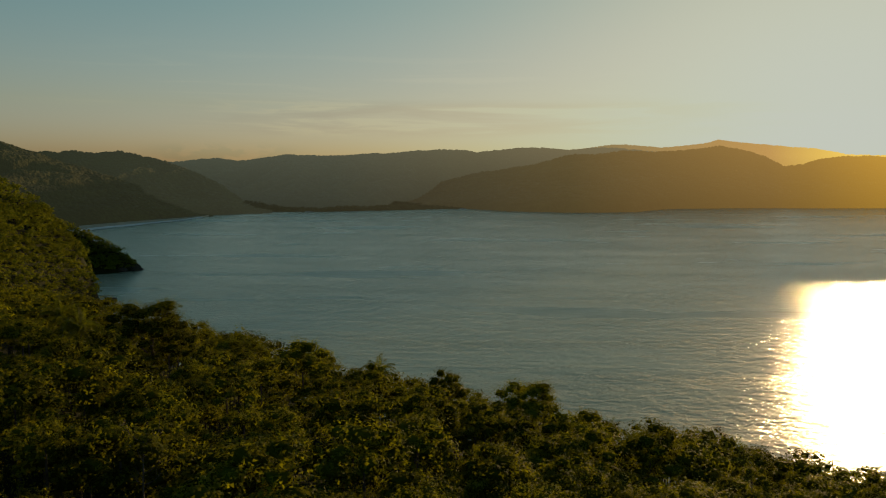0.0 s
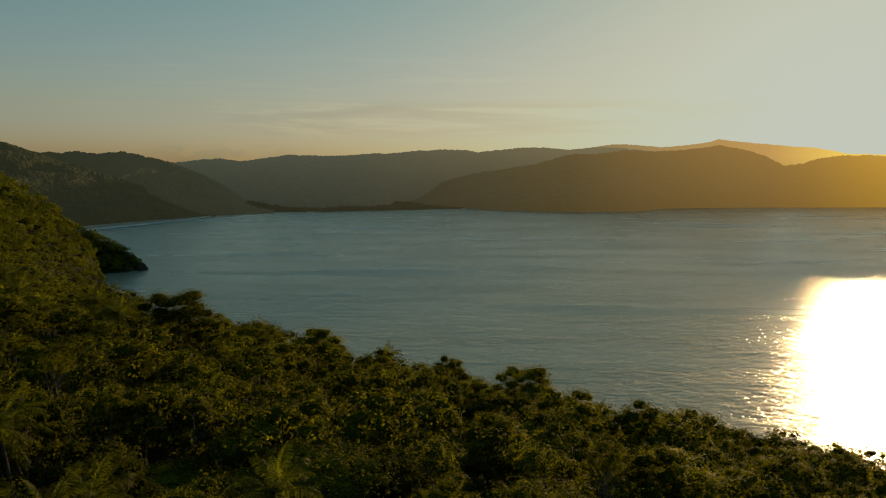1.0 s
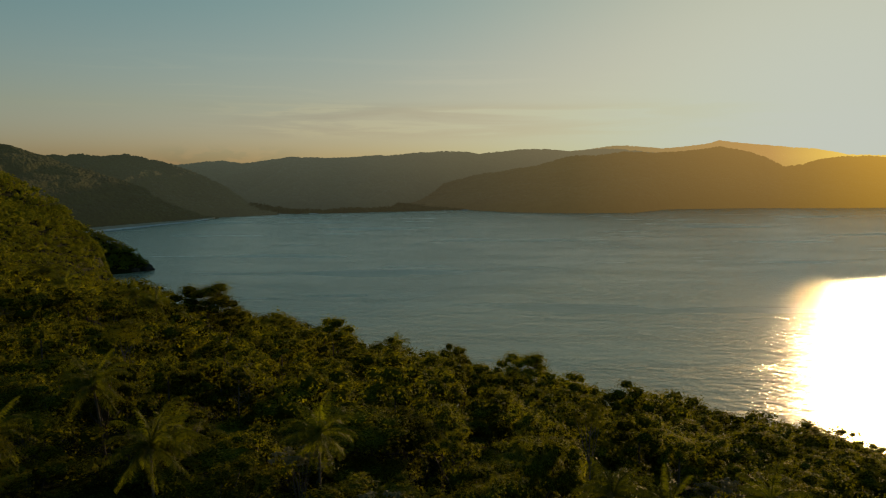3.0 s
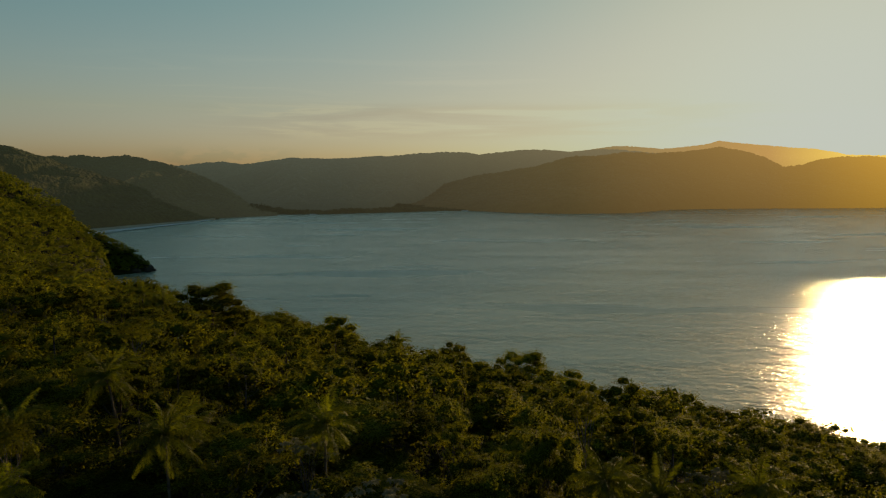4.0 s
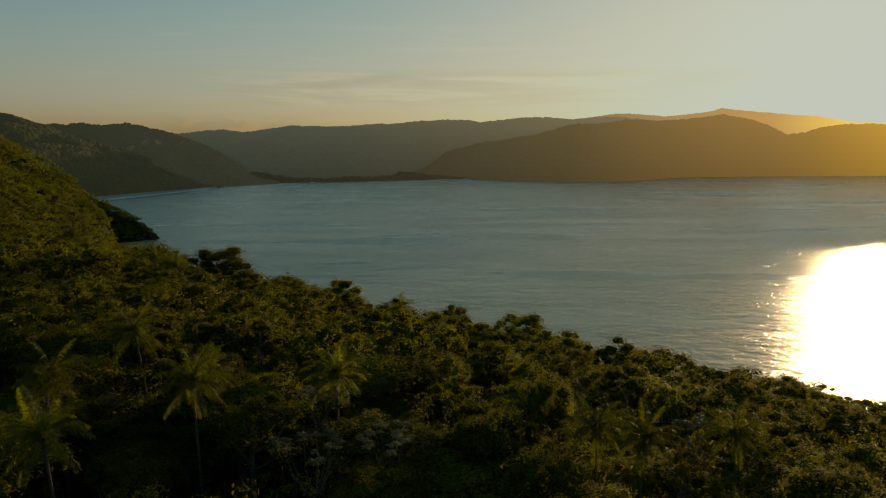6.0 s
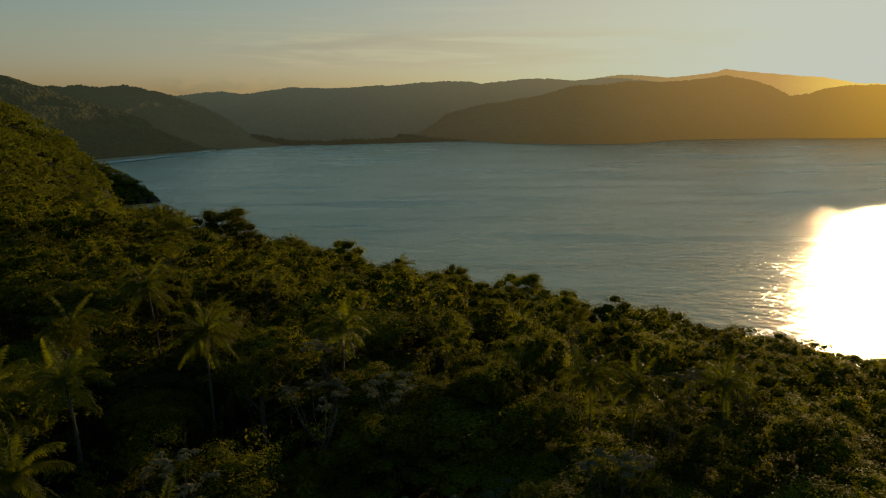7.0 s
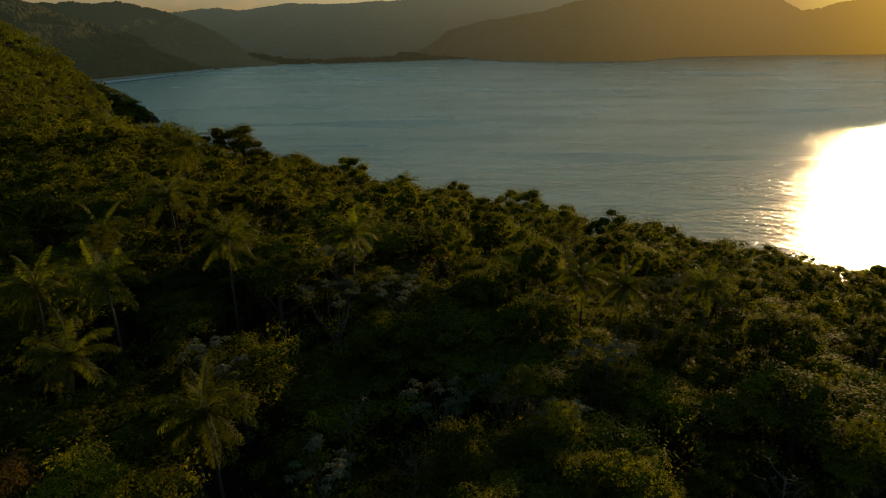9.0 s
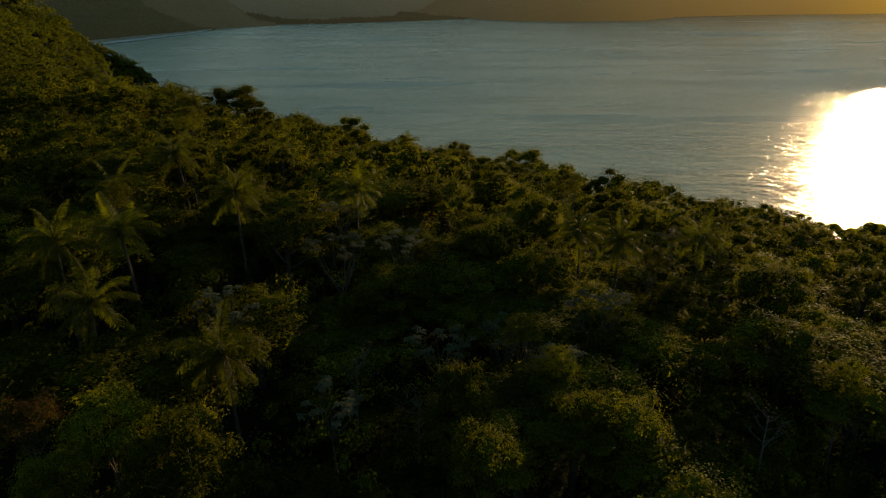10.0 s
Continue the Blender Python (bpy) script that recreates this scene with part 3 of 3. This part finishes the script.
def limb_tubes(rng, height, trunk, ends, base=0.45, sides=6):
    """A tapered trunk from the ground and limbs to the given ends."""
    lean = rng.uniform(-0.5, 0.5, 2)
    z = np.linspace(-1.0, height * 0.82, 6)
    path = np.stack([lean[0] * (z / height) ** 2 + 0.12 * np.sin(z), lean[1] * (z / height) ** 2 + 0.12 * np.cos(1.3 * z), z], 1)
    pieces = [tube(path, trunk * np.linspace(1.15, 0.35, 6), sides + 1)]
    for e in ends:
        f = rng.uniform(base, 0.8)
        s = np.array([np.interp(f * height, z, path[:, k]) for k in range(3)])
        m = s * 0.5 + e * 0.5 + np.array([0, 0, -0.12 * np.linalg.norm(e[:2])]) + rng.normal(size=3) * 0.15
        pieces.append(tube([s, m, e], trunk * np.array([0.42, 0.28, 0.1]), 4))
    return joined(pieces)


def make_tree(seed, height, radius, clumps, per, leaf, flat, depth, low):
    rng = np.random.default_rng(seed)
    v, f, mid, cut = crown_leaves(rng, radius, depth, clumps, per, leaf, low, flat, 2, 0.52)
    lift = np.array([0, 0, height - depth])
    ob = tagged(new("tree"), "broad-leaved tropical tree with a dense dark green crown", "tree", "forest trees")
    part("crown", mesh_of("crown", v + lift, f, (M_LEAF, M_SHADED_MASS), True, cut), ob)
    v, f = limb_tubes(rng, height - depth * 0.3, 0.16 + 0.012 * height, mid[rng.permutation(len(mid))[:9]] + lift)
    part("trunk", mesh_of("trunk", v, f, M_BARK, True), ob, "grey-brown trunk with spreading limbs")
    return ob


def make_slender_tree(seed, height, radius, leaf=None, label="slender young tree with a sparse light olive crown"):
    """A thin young tree, its sprigs sparse and light."""
    rng = np.random.default_rng(seed)
    v, f, mid, cut = crown_leaves(rng, radius, radius * 1.1, 20, 240, 0.13, low=-0.5, flat=0.75, core=0.3)
    lift = np.array([0, 0, height - radius * 1.1])
    ob = tagged(new("slender_tree"), label, "tree", "young trees")
    part("crown", mesh_of("crown", v + lift, f, (leaf or M_LEAF, M_SHADED_MASS), True, cut), ob)
    v, f = limb_tubes(rng, height - radius * 0.3, 0.13, mid[:12] + lift)
    part("trunk", mesh_of("trunk", v, f, M_PALE_BARK, True), ob, "thin pale trunk with fine branches")
    return ob


def frond_mesh(seed, length, rise, droop):
    """One feathered palm frond along +x: a curved midrib with hanging leaflets."""
    rng = np.random.default_rng(seed)
    s = np.linspace(0, 1, 9)
    turn = np.radians(rise) - np.radians(droop) * s ** 1.4
    step = length / 8
    x = np.concatenate([[0], np.cumsum(np.cos(turn[:-1]) * step)])
    z = np.concatenate([[0], np.cumsum(np.sin(turn[:-1]) * step)])
    mid = np.stack([x, 0 * x, z], 1)
    v, f = tube(mid, np.linspace(0.055, 0.012, 9), 3)
    quads = []
    for k in np.linspace(0.08, 0.985, 44):
        p = np.array([np.interp(k, s, mid[:, c]) for c in range(3)])
        a = np.interp(k, s, turn)
        along, up = np.array([np.cos(a), 0, np.sin(a)]), np.array([-np.sin(a), 0, np.cos(a)])
        size = (0.35 + 0.75 * np.sin(np.pi * min(1, k * 0.9 + 0.08)) ** 0.7) * length * 0.20
        for side in (-1, 1):
            hang = rng.uniform(0.15, 0.75)
            w = unit(np.array([0, side, 0]) * 1.0 + along * rng.uniform(0.45, 0.8) - up * hang)
            tip = p + w * size * rng.uniform(0.8, 1.1) - np.array([0, 0, 0.18 * size])
            quads.append([p - along * 0.03, p + w * size * 0.45 - along * 0.03, tip, p + w * size * 0.45 + along * 0.04])
    quads = np.array(quads)
    n = len(v)
    return mesh_of("frond", np.concatenate([v, quads.reshape(-1, 3)]), np.concatenate([f, n + np.arange(4 * len(quads)).reshape(-1, 4)]), M_PALM)


FRONDS = [[frond_mesh(10 * k + j, 3.7, rise, droop) for j in range(2)] for k, (rise, droop) in enumerate(((78, 50), (56, 80), (34, 88), (8, 70), (-30, 40)))]


def make_palm(seed, height, lean=0.8):
    """A coconut palm whose crown's heart stands over the origin."""
    rng = np.random.default_rng(seed)
    ob = tagged(new("coconut_palm"), "coconut palm with arching feathered fronds rising from the forest", "palm tree", "coconut palms")
    z = np.linspace(-1, height, 8)
    a = rng.uniform(0, 6.28)
    bend = lean * (np.maximum(z, 0) / height) ** 1.7 - lean
    v, f = tube(np.stack([bend * np.cos(a), bend * np.sin(a), z], 1), np.linspace(0.17, 0.10, 8), 7)
    part("trunk", mesh_of("trunk", v, f, M_BARK, True), ob, "slim grey-brown ringed trunk")
    top = np.array([0, 0, height - 0.05])
    spin = rng.uniform(0, 360)
    for k, count in enumerate((2, 5, 6, 6, 4)):
        for j in range(count):
            turn = spin + 360 * (j + 0.37 * k) / count + rng.uniform(-14, 14)
            part("frond", FRONDS[k][int(rng.integers(2))], ob, m=pose(*top, rng.uniform(-12, 12), rng.uniform(-8, 8), turn))
    v, f = joined([tube([top + np.array([0.22 * np.cos(q), 0.22 * np.sin(q), -0.18]), top + np.array([0.3 * np.cos(q), 0.3 * np.sin(q), -0.35]),
                         top + np.array([0.27 * np.cos(q), 0.27 * np.sin(q), -0.52])], [0.06, 0.13, 0.05], 5) for q in np.arange(5) * 1.26])
    part("coconuts", mesh_of("coconuts", v, f, M_DRY, True), ob, "cluster of brown-green coconuts")
    return ob


def make_pale_tree(seed, height, spread):
    """An umbrella tree: a candelabra of pale limbs with rosettes of large silvery leaves at their ends."""
    rng = np.random.default_rng(seed)
    ob = tagged(new("umbrella_tree"), "open-branched tree with silvery pale lobed leaves among darker trees", "tree", "pale-leaved trees")
    ends = []
    for k in range(11):
        a, r = k * 2.4 + rng.uniform(-0.3, 0.3), spread * rng.uniform(0.25, 1.0)
        ends.append([r * np.cos(a), r * np.sin(a), height - 1.4 * (r / spread) - rng.uniform(0, 1.1)])
    ends = np.array(ends)
    v, f = limb_tubes(rng, height * 0.72, 0.12, ends, 0.55)
    part("trunk", mesh_of("trunk", v, f, M_PALE_BARK, True), ob, "pale ringed trunk with forking limbs")
    blades = []
    for e in ends:
        for ring in range(rng.integers(2, 4)):
            c = e + np.array([*(rng.uniform(-0.55, 0.55, 2)), rng.uniform(-0.15, 0.35)])
            for q in range(8):
                a = q * 0.785 + rng.uniform(-0.2, 0.2)
                w = np.array([np.cos(a), np.sin(a), rng.uniform(-0.35, 0.15)])
                side = np.array([-np.sin(a), np.cos(a), 0])
                size = rng.uniform(0.36, 0.58)
                blades.append([c, c + w * size * 0.6 + side * 0.13, c + w * size - np.array([0, 0, 0.12]), c + w * size * 0.6 - side * 0.13])
    part("crown", quads_of("crown", np.array(blades), M_PALE), ob, "large silvery green leaf rosettes")
    return ob


def make_bare_tree(seed, height):
    rng = np.random.default_rng(seed)
    ob = tagged(new("bare_tree"), "leafless pale tree with fine twiggy branches", "tree", "bare trees")
    pieces = [tube([[0, 0, -1], [0.1, 0, height * 0.5], [0.25, 0.1, height * 0.85]], [0.13, 0.09, 0.05], 6)]
    for k in range(9):
        a, s = k * 2.4, np.array([0.15, 0.05, height * rng.uniform(0.55, 0.85)])
        e = s + np.array([1.5 * np.cos(a), 1.5 * np.sin(a), rng.uniform(0.6, 1.8)]) * rng.uniform(0.7, 1.2)
        pieces.append(tube([s, s * 0.5 + e * 0.5 + [0, 0, -0.2], e], [0.045, 0.03, 0.012], 4))
        for j in range(4):
            q = s + (e - s) * rng.uniform(0.4, 1)
            pieces.append(tube([q, q + rng.normal(size=3) * 0.25 + [0, 0, 0.15], q + rng.normal(size=3) * 0.5 + [0, 0, 0.4]], [0.018, 0.012, 0.006], 3))
    v, f = joined(pieces)
    part("trunk", mesh_of("trunk", v, f, M_PALE_BARK, True), ob)
    return ob


def on_ground(x, y):
    return float(ground_height(np.array([x]), np.array([y]))[0])


def stand(first, x, y, top, spin, tall, scale=1.0):
    """Set a copy of a made thing of that height on the ground so that its top stands at the given height."""
    g = on_ground(x, y)
    k = (top - g) / tall
    m = Matrix.Translation((x, y, g)) @ Matrix.Rotation(radians(spin), 4, "Z")
    ob = copy_thing(first, m)
    ob.scale = (scale, scale, k)
    return ob


# palms: x, y, height of the crown's heart
PALMS = ((-32.2, 40.0, 95.5), (-22.4, 28.0, 94.4), (-11.8, 36.6, 92.3), (-27.6, 8.0, 92.0), (-29.2, 17.6, 94.2), (-16.9, 3.2, 90.5), (16.0, 31.2, 88.2),
         (-34.0, 16.0, 93.9), (-35.4, 30.5, 94.3), (26.0, 36.1, 86.6), (-62, 98, 92.3), (-68, 104, 94.3), (-57, 107, 91.8),
         (-75, 112, 95.3), (-12, 131, 76.8), (22, 118, 70.3), (28, 121, 68.3), (36, 128, 64.3), (46, 118, 61.3), (-50, 99, 91.8),
         (-24, 36, 91.6), (12.2, 33.5, 88.3))
PALES = ((-19.5, 11.7, 91.5), (-12.1, 25.2, 91.7), (11.6, 18.6, 88.7), (-2.4, 12.5, 88.2), (-13.5, 36.5, 91.5), (3.2, 14.6, 87.9), (-6.5, 30, 90.4), (-10, 4.5, 87.4), (25, 44, 85.4), (7, 11, 86.9))
BARES = ((-4.0, 5.5, 86.4), (-9.0, 9.5, 87.9), (-24.5, 57, 93.9), (21.0, 5.0, 85.9))
SLENDERS = ((4.6, 13.0, 88.6), (19.2, 30.2, 87.6), (6.5, 9.0, 87.5), (28.5, 9.0, 86.4), (-34, 27, 95.9), (-36, 55, 97.9), (14, 52, 89.9))
RUSSETS = ((-27.2, -2.0, 90.6, 1.9), (66, 169, 52.5, 3.6))
# emergent trees on the rim: x, y, top, crown radius
RIM = ((-47, 115, 94.6, 5.6), (0.6, 129, 79.4, 3.2), (15.2, 126, 78.2, 5.2), (-26.5, 146, 79.4, 4.6), (-36, 128, 85.9, 4.2), (49.5, 96, 71.9, 4.0))
# full crowns standing clear over the hollows: x, y, top, crown radius
CLEAR = ((0.9, -1.4, 87.8, 2.9), (-22.1, -2.8, 91.2, 3.2), (-17.4, -4.0, 90.4, 3.2), (7.2, 3.4, 87.4, 2.8), (11.0, 3.2, 86.9, 2.9), (-0.8, 4.8, 88.6, 2.3), (-23.4, -7.0, 90.0, 2.4),
         (31.0, 29.0, 86.4, 4.6), (-34.0, 46.0, 96.5, 4.2), (8.5, 41.0, 90.0, 3.6), (2.5, 33.0, 90.0, 3.4))
SPECIAL = [(x, y, 2.6) for x, y, _ in PALMS] + [(x, y, 2.6) for x, y, _ in PALES] + [(x, y, 1.5) for x, y, _ in BARES] + [(x, y, 1.8) for x, y, _ in SLENDERS] + [(x, y, r) for x, y, _, r in RIM + CLEAR + RUSSETS]

rng = np.random.default_rng(4)
TALL = 12.0
# crown radius, clumps, leaves to a clump, leaf, clump flatness, crown depth, lowest clump: domes, tiers, columns, umbrellas
FORMS = ((4.2, 26, 250, 0.185, 0.6, 3.6, -0.3), (3.6, 22, 250, 0.175, 0.68, 3.8, -0.4), (5.2, 30, 230, 0.195, 0.42, 2.2, 0.0), (2.8, 18, 240, 0.155, 0.75, 4.2, -0.7),
         (4.6, 28, 230, 0.185, 0.5, 3.0, -0.1), (3.8, 24, 240, 0.175, 0.6, 4.4, -0.5), (2.6, 15, 240, 0.155, 0.8, 3.0, -0.5), (4.3, 32, 260, 0.19, 0.6, 3.4, -0.35))
first_trees = [make_tree(100 + k, TALL, *form) for k, form in enumerate(FORMS)]

# the forest, set out on a jittered grid over the hill
CELL = 6.5
sites = []
for iy, y0 in enumerate(np.arange(-34, 236, CELL * 0.87)):
    for x0 in np.arange(-190, 210, CELL):
        x, y = x0 + (iy % 2) * CELL / 2 + rng.uniform(-1.9, 1.9), y0 + rng.uniform(-1.9, 1.9)
        if not (-0.66 * (y + 46) - 14 < x < 0.64 * (y + 46) + 34):
            continue
        top = float(hill_canopy(x, y))
        top -= 7.5 * math.exp(-((x + 6) / 10) ** 2 - ((y - 14) / 16) ** 2) + 3.0 * math.exp(-((x - 25) / 12) ** 2 - ((y - 4) / 12) ** 2)   # shaded hollows
        top -= 3.5 * min(1, max(0, (20 - y) / 24)) ** 1.5
        if top < 30:
            continue
        size = rng.choice((0.75, 0.9, 1.1, 1.3, 1.55)) * rng.uniform(0.92, 1.08)
        sites.append((x, y, top + rng.uniform(-5.5, 1.6) + 2.6 * (size - 1.1), size, rng.uniform(0, 360), int(rng.integers(len(first_trees) - 1))))
sites = [s for s in sites if all((s[0] - a) ** 2 + (s[1] - b) ** 2 > (0.5 * r + 0.6 * s[3]) ** 2 for a, b, r in SPECIAL)]
sites.sort(key=lambda s: math.hypot(s[0], s[1] + 20))
sites = [(x, y, min([top] + [c - 0.5 for a, b, c in PALMS + PALES + BARES + SLENDERS if math.hypot(x - a, y - b) < 3.6]), *rest) for x, y, top, *rest in sites]
near_sites, far_sites = sites[:230], sites[230:]
EYE = (-1.4, -40.0, 114.0)


def kept_low(x, y, top):
    """Trees that stand before a single tree, seen from the hill's brow, stay below its crown."""
    for a, b, c, deep in SHOWN:
        dx, dy = a - EYE[0], b - EYE[1]
        f = ((x - EYE[0]) * dx + (y - EYE[1]) * dy) / (dx * dx + dy * dy)
        off = abs((x - EYE[0]) * dy - (y - EYE[1]) * dx) / math.hypot(dx, dy)
        if 0.55 < f < 1.0 and off < 4.2 and (1 - f) * math.hypot(dx, dy) < 16:
            top = min(top, EYE[2] + f * (c - deep - EYE[2]) - 0.4)
    return top


SHOWN = [(x, y, c, 0.2) for x, y, c in PALMS[:10]] + [(x, y, c, 2.0) for x, y, c in PALES + BARES[:2] + SLENDERS[:4]] + [(x, y, c, 2.6) for x, y, c, _ in CLEAR]
near_sites = [(x, y, kept_low(x, y, top), *rest) for x, y, top, *rest in near_sites]
for x, y, top, size, spin, kind in near_sites:
    stand(first_trees[kind], x, y, top, spin, TALL, size)
for x, y, top, r in RIM:
    stand(first_trees[7], x, y, top - 2.2, 40 * x, TALL, r / 3.7)
for x, y, top, r in CLEAR:
    stand(first_trees[0], x, y, top, 70 * x, TALL, r / 4.2)
for t in first_trees:
    for o in (*t.children_recursive, t):
        bpy.data.objects.remove(o)


def forest_stuff(name, places, variants, mats, label):
    """Many crowns in one mesh. places: x, y, crown's middle height, scale, upright scale, turn, kind."""
    out, leaves, masses, count = [], [], [], 0
    for x, y, z, s, sz, spin, k in places:
        c, w = math.cos(spin), math.sin(spin)
        v, f, _, cut = variants[k % len(variants)]
        out.append(np.stack([(v[:, 0] * c - v[:, 1] * w) * s + x, (v[:, 0] * w + v[:, 1] * c) * s + y, v[:, 2] * sz + z], 1))
        leaves.append(f[:cut] + count)
        masses.append(f[cut:] + count)
        count += len(v)
    leaves = np.concatenate(leaves)
    ob = new(name, mesh_of(name, np.concatenate(out), np.concatenate([leaves, *masses]), mats, True, len(leaves)))
    return tagged(ob, label, "forest", kind="stuff")


def crown_set(seeds, clumps, per, leaf, core=0.52):
    return [crown_leaves(np.random.default_rng(s), 3.7, 3.0, clumps, per, leaf, flat=0.62, ball=2 if clumps > 12 else 1, core=core, small=0.28, large=0.45) for s in seeds]


MID, FAR = crown_set(range(40, 46), 14, 120, 0.245), crown_set(range(50, 56), 11, 56, 0.36, 0.36)
mid_places, far_places, back_places = [], [], []
for x, y, top, size, spin, kind in far_sites:
    row = (x, y, top - 3.0 * size, size, size * 0.95, spin, kind)
    steps = np.linspace(0.3, 0.94, 9)
    rim = float(np.max((hill_canopy(x * steps, y * steps) - 116) / steps))
    (back_places if top - 114 < rim - 4 else mid_places if math.hypot(x, y) < 125 else far_places).append(row)
forest_stuff("forest_slope", mid_places, MID, (M_LEAF, M_SHADED_MASS), "dense dark green tropical forest covering the seaward slope")
forest_stuff("forest_rim", far_places, FAR, (M_LEAF, M_SHADED_MASS), "forest crowns on the far lower rim of the hill")
forest_stuff("forest_shore", back_places, crown_set(range(80, 84), 7, 4, 1.2), (M_LEAF, M_SHADED_MASS), "forest crowns on the slope falling to the shore")
# their trunks
pieces = [tube([(x, y, on_ground(x, y) - 1), (x, y, z)], [0.26, 0.12], 4) for x, y, z, *_ in mid_places + far_places + back_places]
tagged(new("forest_trunks", mesh_of("forest_trunks", *joined(pieces), M_BARK, True)), "grey-brown trunks standing in the forest shade", "tree trunks", kind="stuff")

# undergrowth in the gaps
bush_places = []
for y0 in np.arange(-22, 100, 4.0):
    for x0 in np.arange(-100, 100, 4.0):
        x, y = x0 + rng.uniform(-1.4, 1.4), y0 + rng.uniform(-1.4, 1.4)
        if -0.64 * (y + 46) - 4 < x < 0.62 * (y + 46) + 8:
            s = rng.uniform(0.5, 0.9)
            bush_places.append((x, y, on_ground(x, y) + rng.uniform(2.0, 6.2), s, s * 1.3, rng.uniform(0, 6.28), int(rng.integers(6))))
BUSH = crown_set(range(70, 76), 4, 50, 0.34, 0.4)
forest_stuff("undergrowth", bush_places, BUSH, (M_LEAF, M_SHADED_MASS), "dark green saplings and shrubs filling the gaps of the forest")

# the spur across the cove
SPUR_SET = crown_set(range(60, 66), 6, 24, 0.8, 0.6)
spur_places = []
for x1, x2, dx, y1, y2, dy, lift in ((-620, -110, 6.2, 200, 830, 5.6, 4.2), (-345, -250, 4.6, 440, 560, 4.6, 3.0), (-330, -262, 3.6, 560, 640, 3.6, 3.0), (-440, -326, 3.6, 770, 830, 3.6, 3.0)):   # the slopes, then the steep noses
    x, y = (a.ravel() for a in np.meshgrid(np.arange(x1, x2, dx), np.arange(y1, y2, dy)))
    x, y = x + rng.uniform(-0.37, 0.37, len(x)) * dx, y + rng.uniform(-0.37, 0.37, len(x)) * dy
    g = ground_height(x, y)
    steps = np.linspace(0.45, 0.97, 14)[:, None]
    seen = g + 18 - 114 > np.max((ground_height(x * steps, -15 + (y + 15) * steps) - 114) / steps, axis=0)
    keep = (g > (2.5 if dx > 5 else 1.0)) & (x > -0.70 * (y + 40) - 8) & (x < -0.30 * y) & (seen | (dx < 5))
    for x, y, g in zip(x[keep], y[keep], g[keep]):
        s = rng.uniform(0.85, 1.5) if dx > 5 else rng.uniform(0.6, 1.15)
        spur_places.append((x, y, g + lift + rng.uniform(-1.2, 1.4), s, s, rng.uniform(0, 6.28), int(rng.integers(6))))
forest_stuff("forest_spur", spur_places, SPUR_SET, (M_FAR_LEAF, M_FAR_MASS), "sunlit olive-green forest covering the steep spur above the cove")

# single palms, pale trees, bare and slender trees on the hill
for k, (x, y, top) in enumerate(PALMS):
    g = on_ground(x, y)
    make_palm(300 + k, top - g, rng.uniform(0.3, 1.4)).matrix_basis = Matrix.Translation((x, y, g))
for k, (x, y, top) in enumerate(PALES):
    g = on_ground(x, y)
    make_pale_tree(400 + k, top - g, rng.uniform(2.2, 3.0)).matrix_basis = Matrix.Translation((x, y, g))
for k, (x, y, top) in enumerate(BARES):
    g = on_ground(x, y)
    make_bare_tree(500 + k, top - g).matrix_basis = Matrix.Translation((x, y, g))
for k, (x, y, top) in enumerate(SLENDERS):
    g = on_ground(x, y)
    make_slender_tree(600 + k, top - g, rng.uniform(1.5, 2.0)).matrix_basis = Matrix.Translation((x, y, g))
for k, (x, y, top, r) in enumerate(RUSSETS):
    g = on_ground(x, y)
    make_slender_tree(650 + k, top - g, r, M_RUSSET, "small tree with a round russet-brown crown").matrix_basis = Matrix.Translation((x, y, g))


# dark rocks at the foot of the spur
def make_rock(seed):
    rng = np.random.default_rng(seed)
    v, f = block_ball(6)
    w = rng.uniform(2, 6, (3, 4))
    v = v * (1 + 0.13 * np.sin(v @ w + rng.uniform(0, 6, 4)).sum(-1, keepdims=True)) * np.array([1.3, 1.0, 0.8])
    ob = new("rock", mesh_of("rock", v, f, M_ROCK))
    return tagged(ob, "dark wave-worn shore rock at the foot of a wooded spur", "rock", "shore rocks")


for k, (x, y, s) in enumerate(((-341, 799, 5.0), (-346, 806, 6.0), (-338, 794, 3.4), (-350, 788, 4.5), (-358, 783, 3.8), (-366, 780, 4.4), (-336, 800, 2.6),
                               (-284, 594, 4.0), (-283, 603, 3.4), (-290, 584, 3.6), (-281, 612, 3.0))):
    make_rock(700 + k).matrix_basis = Matrix.Translation((x, y, 0.2 * s)) @ Matrix.Rotation(k * 1.1, 4, "Z") @ Matrix.Scale(s, 4)
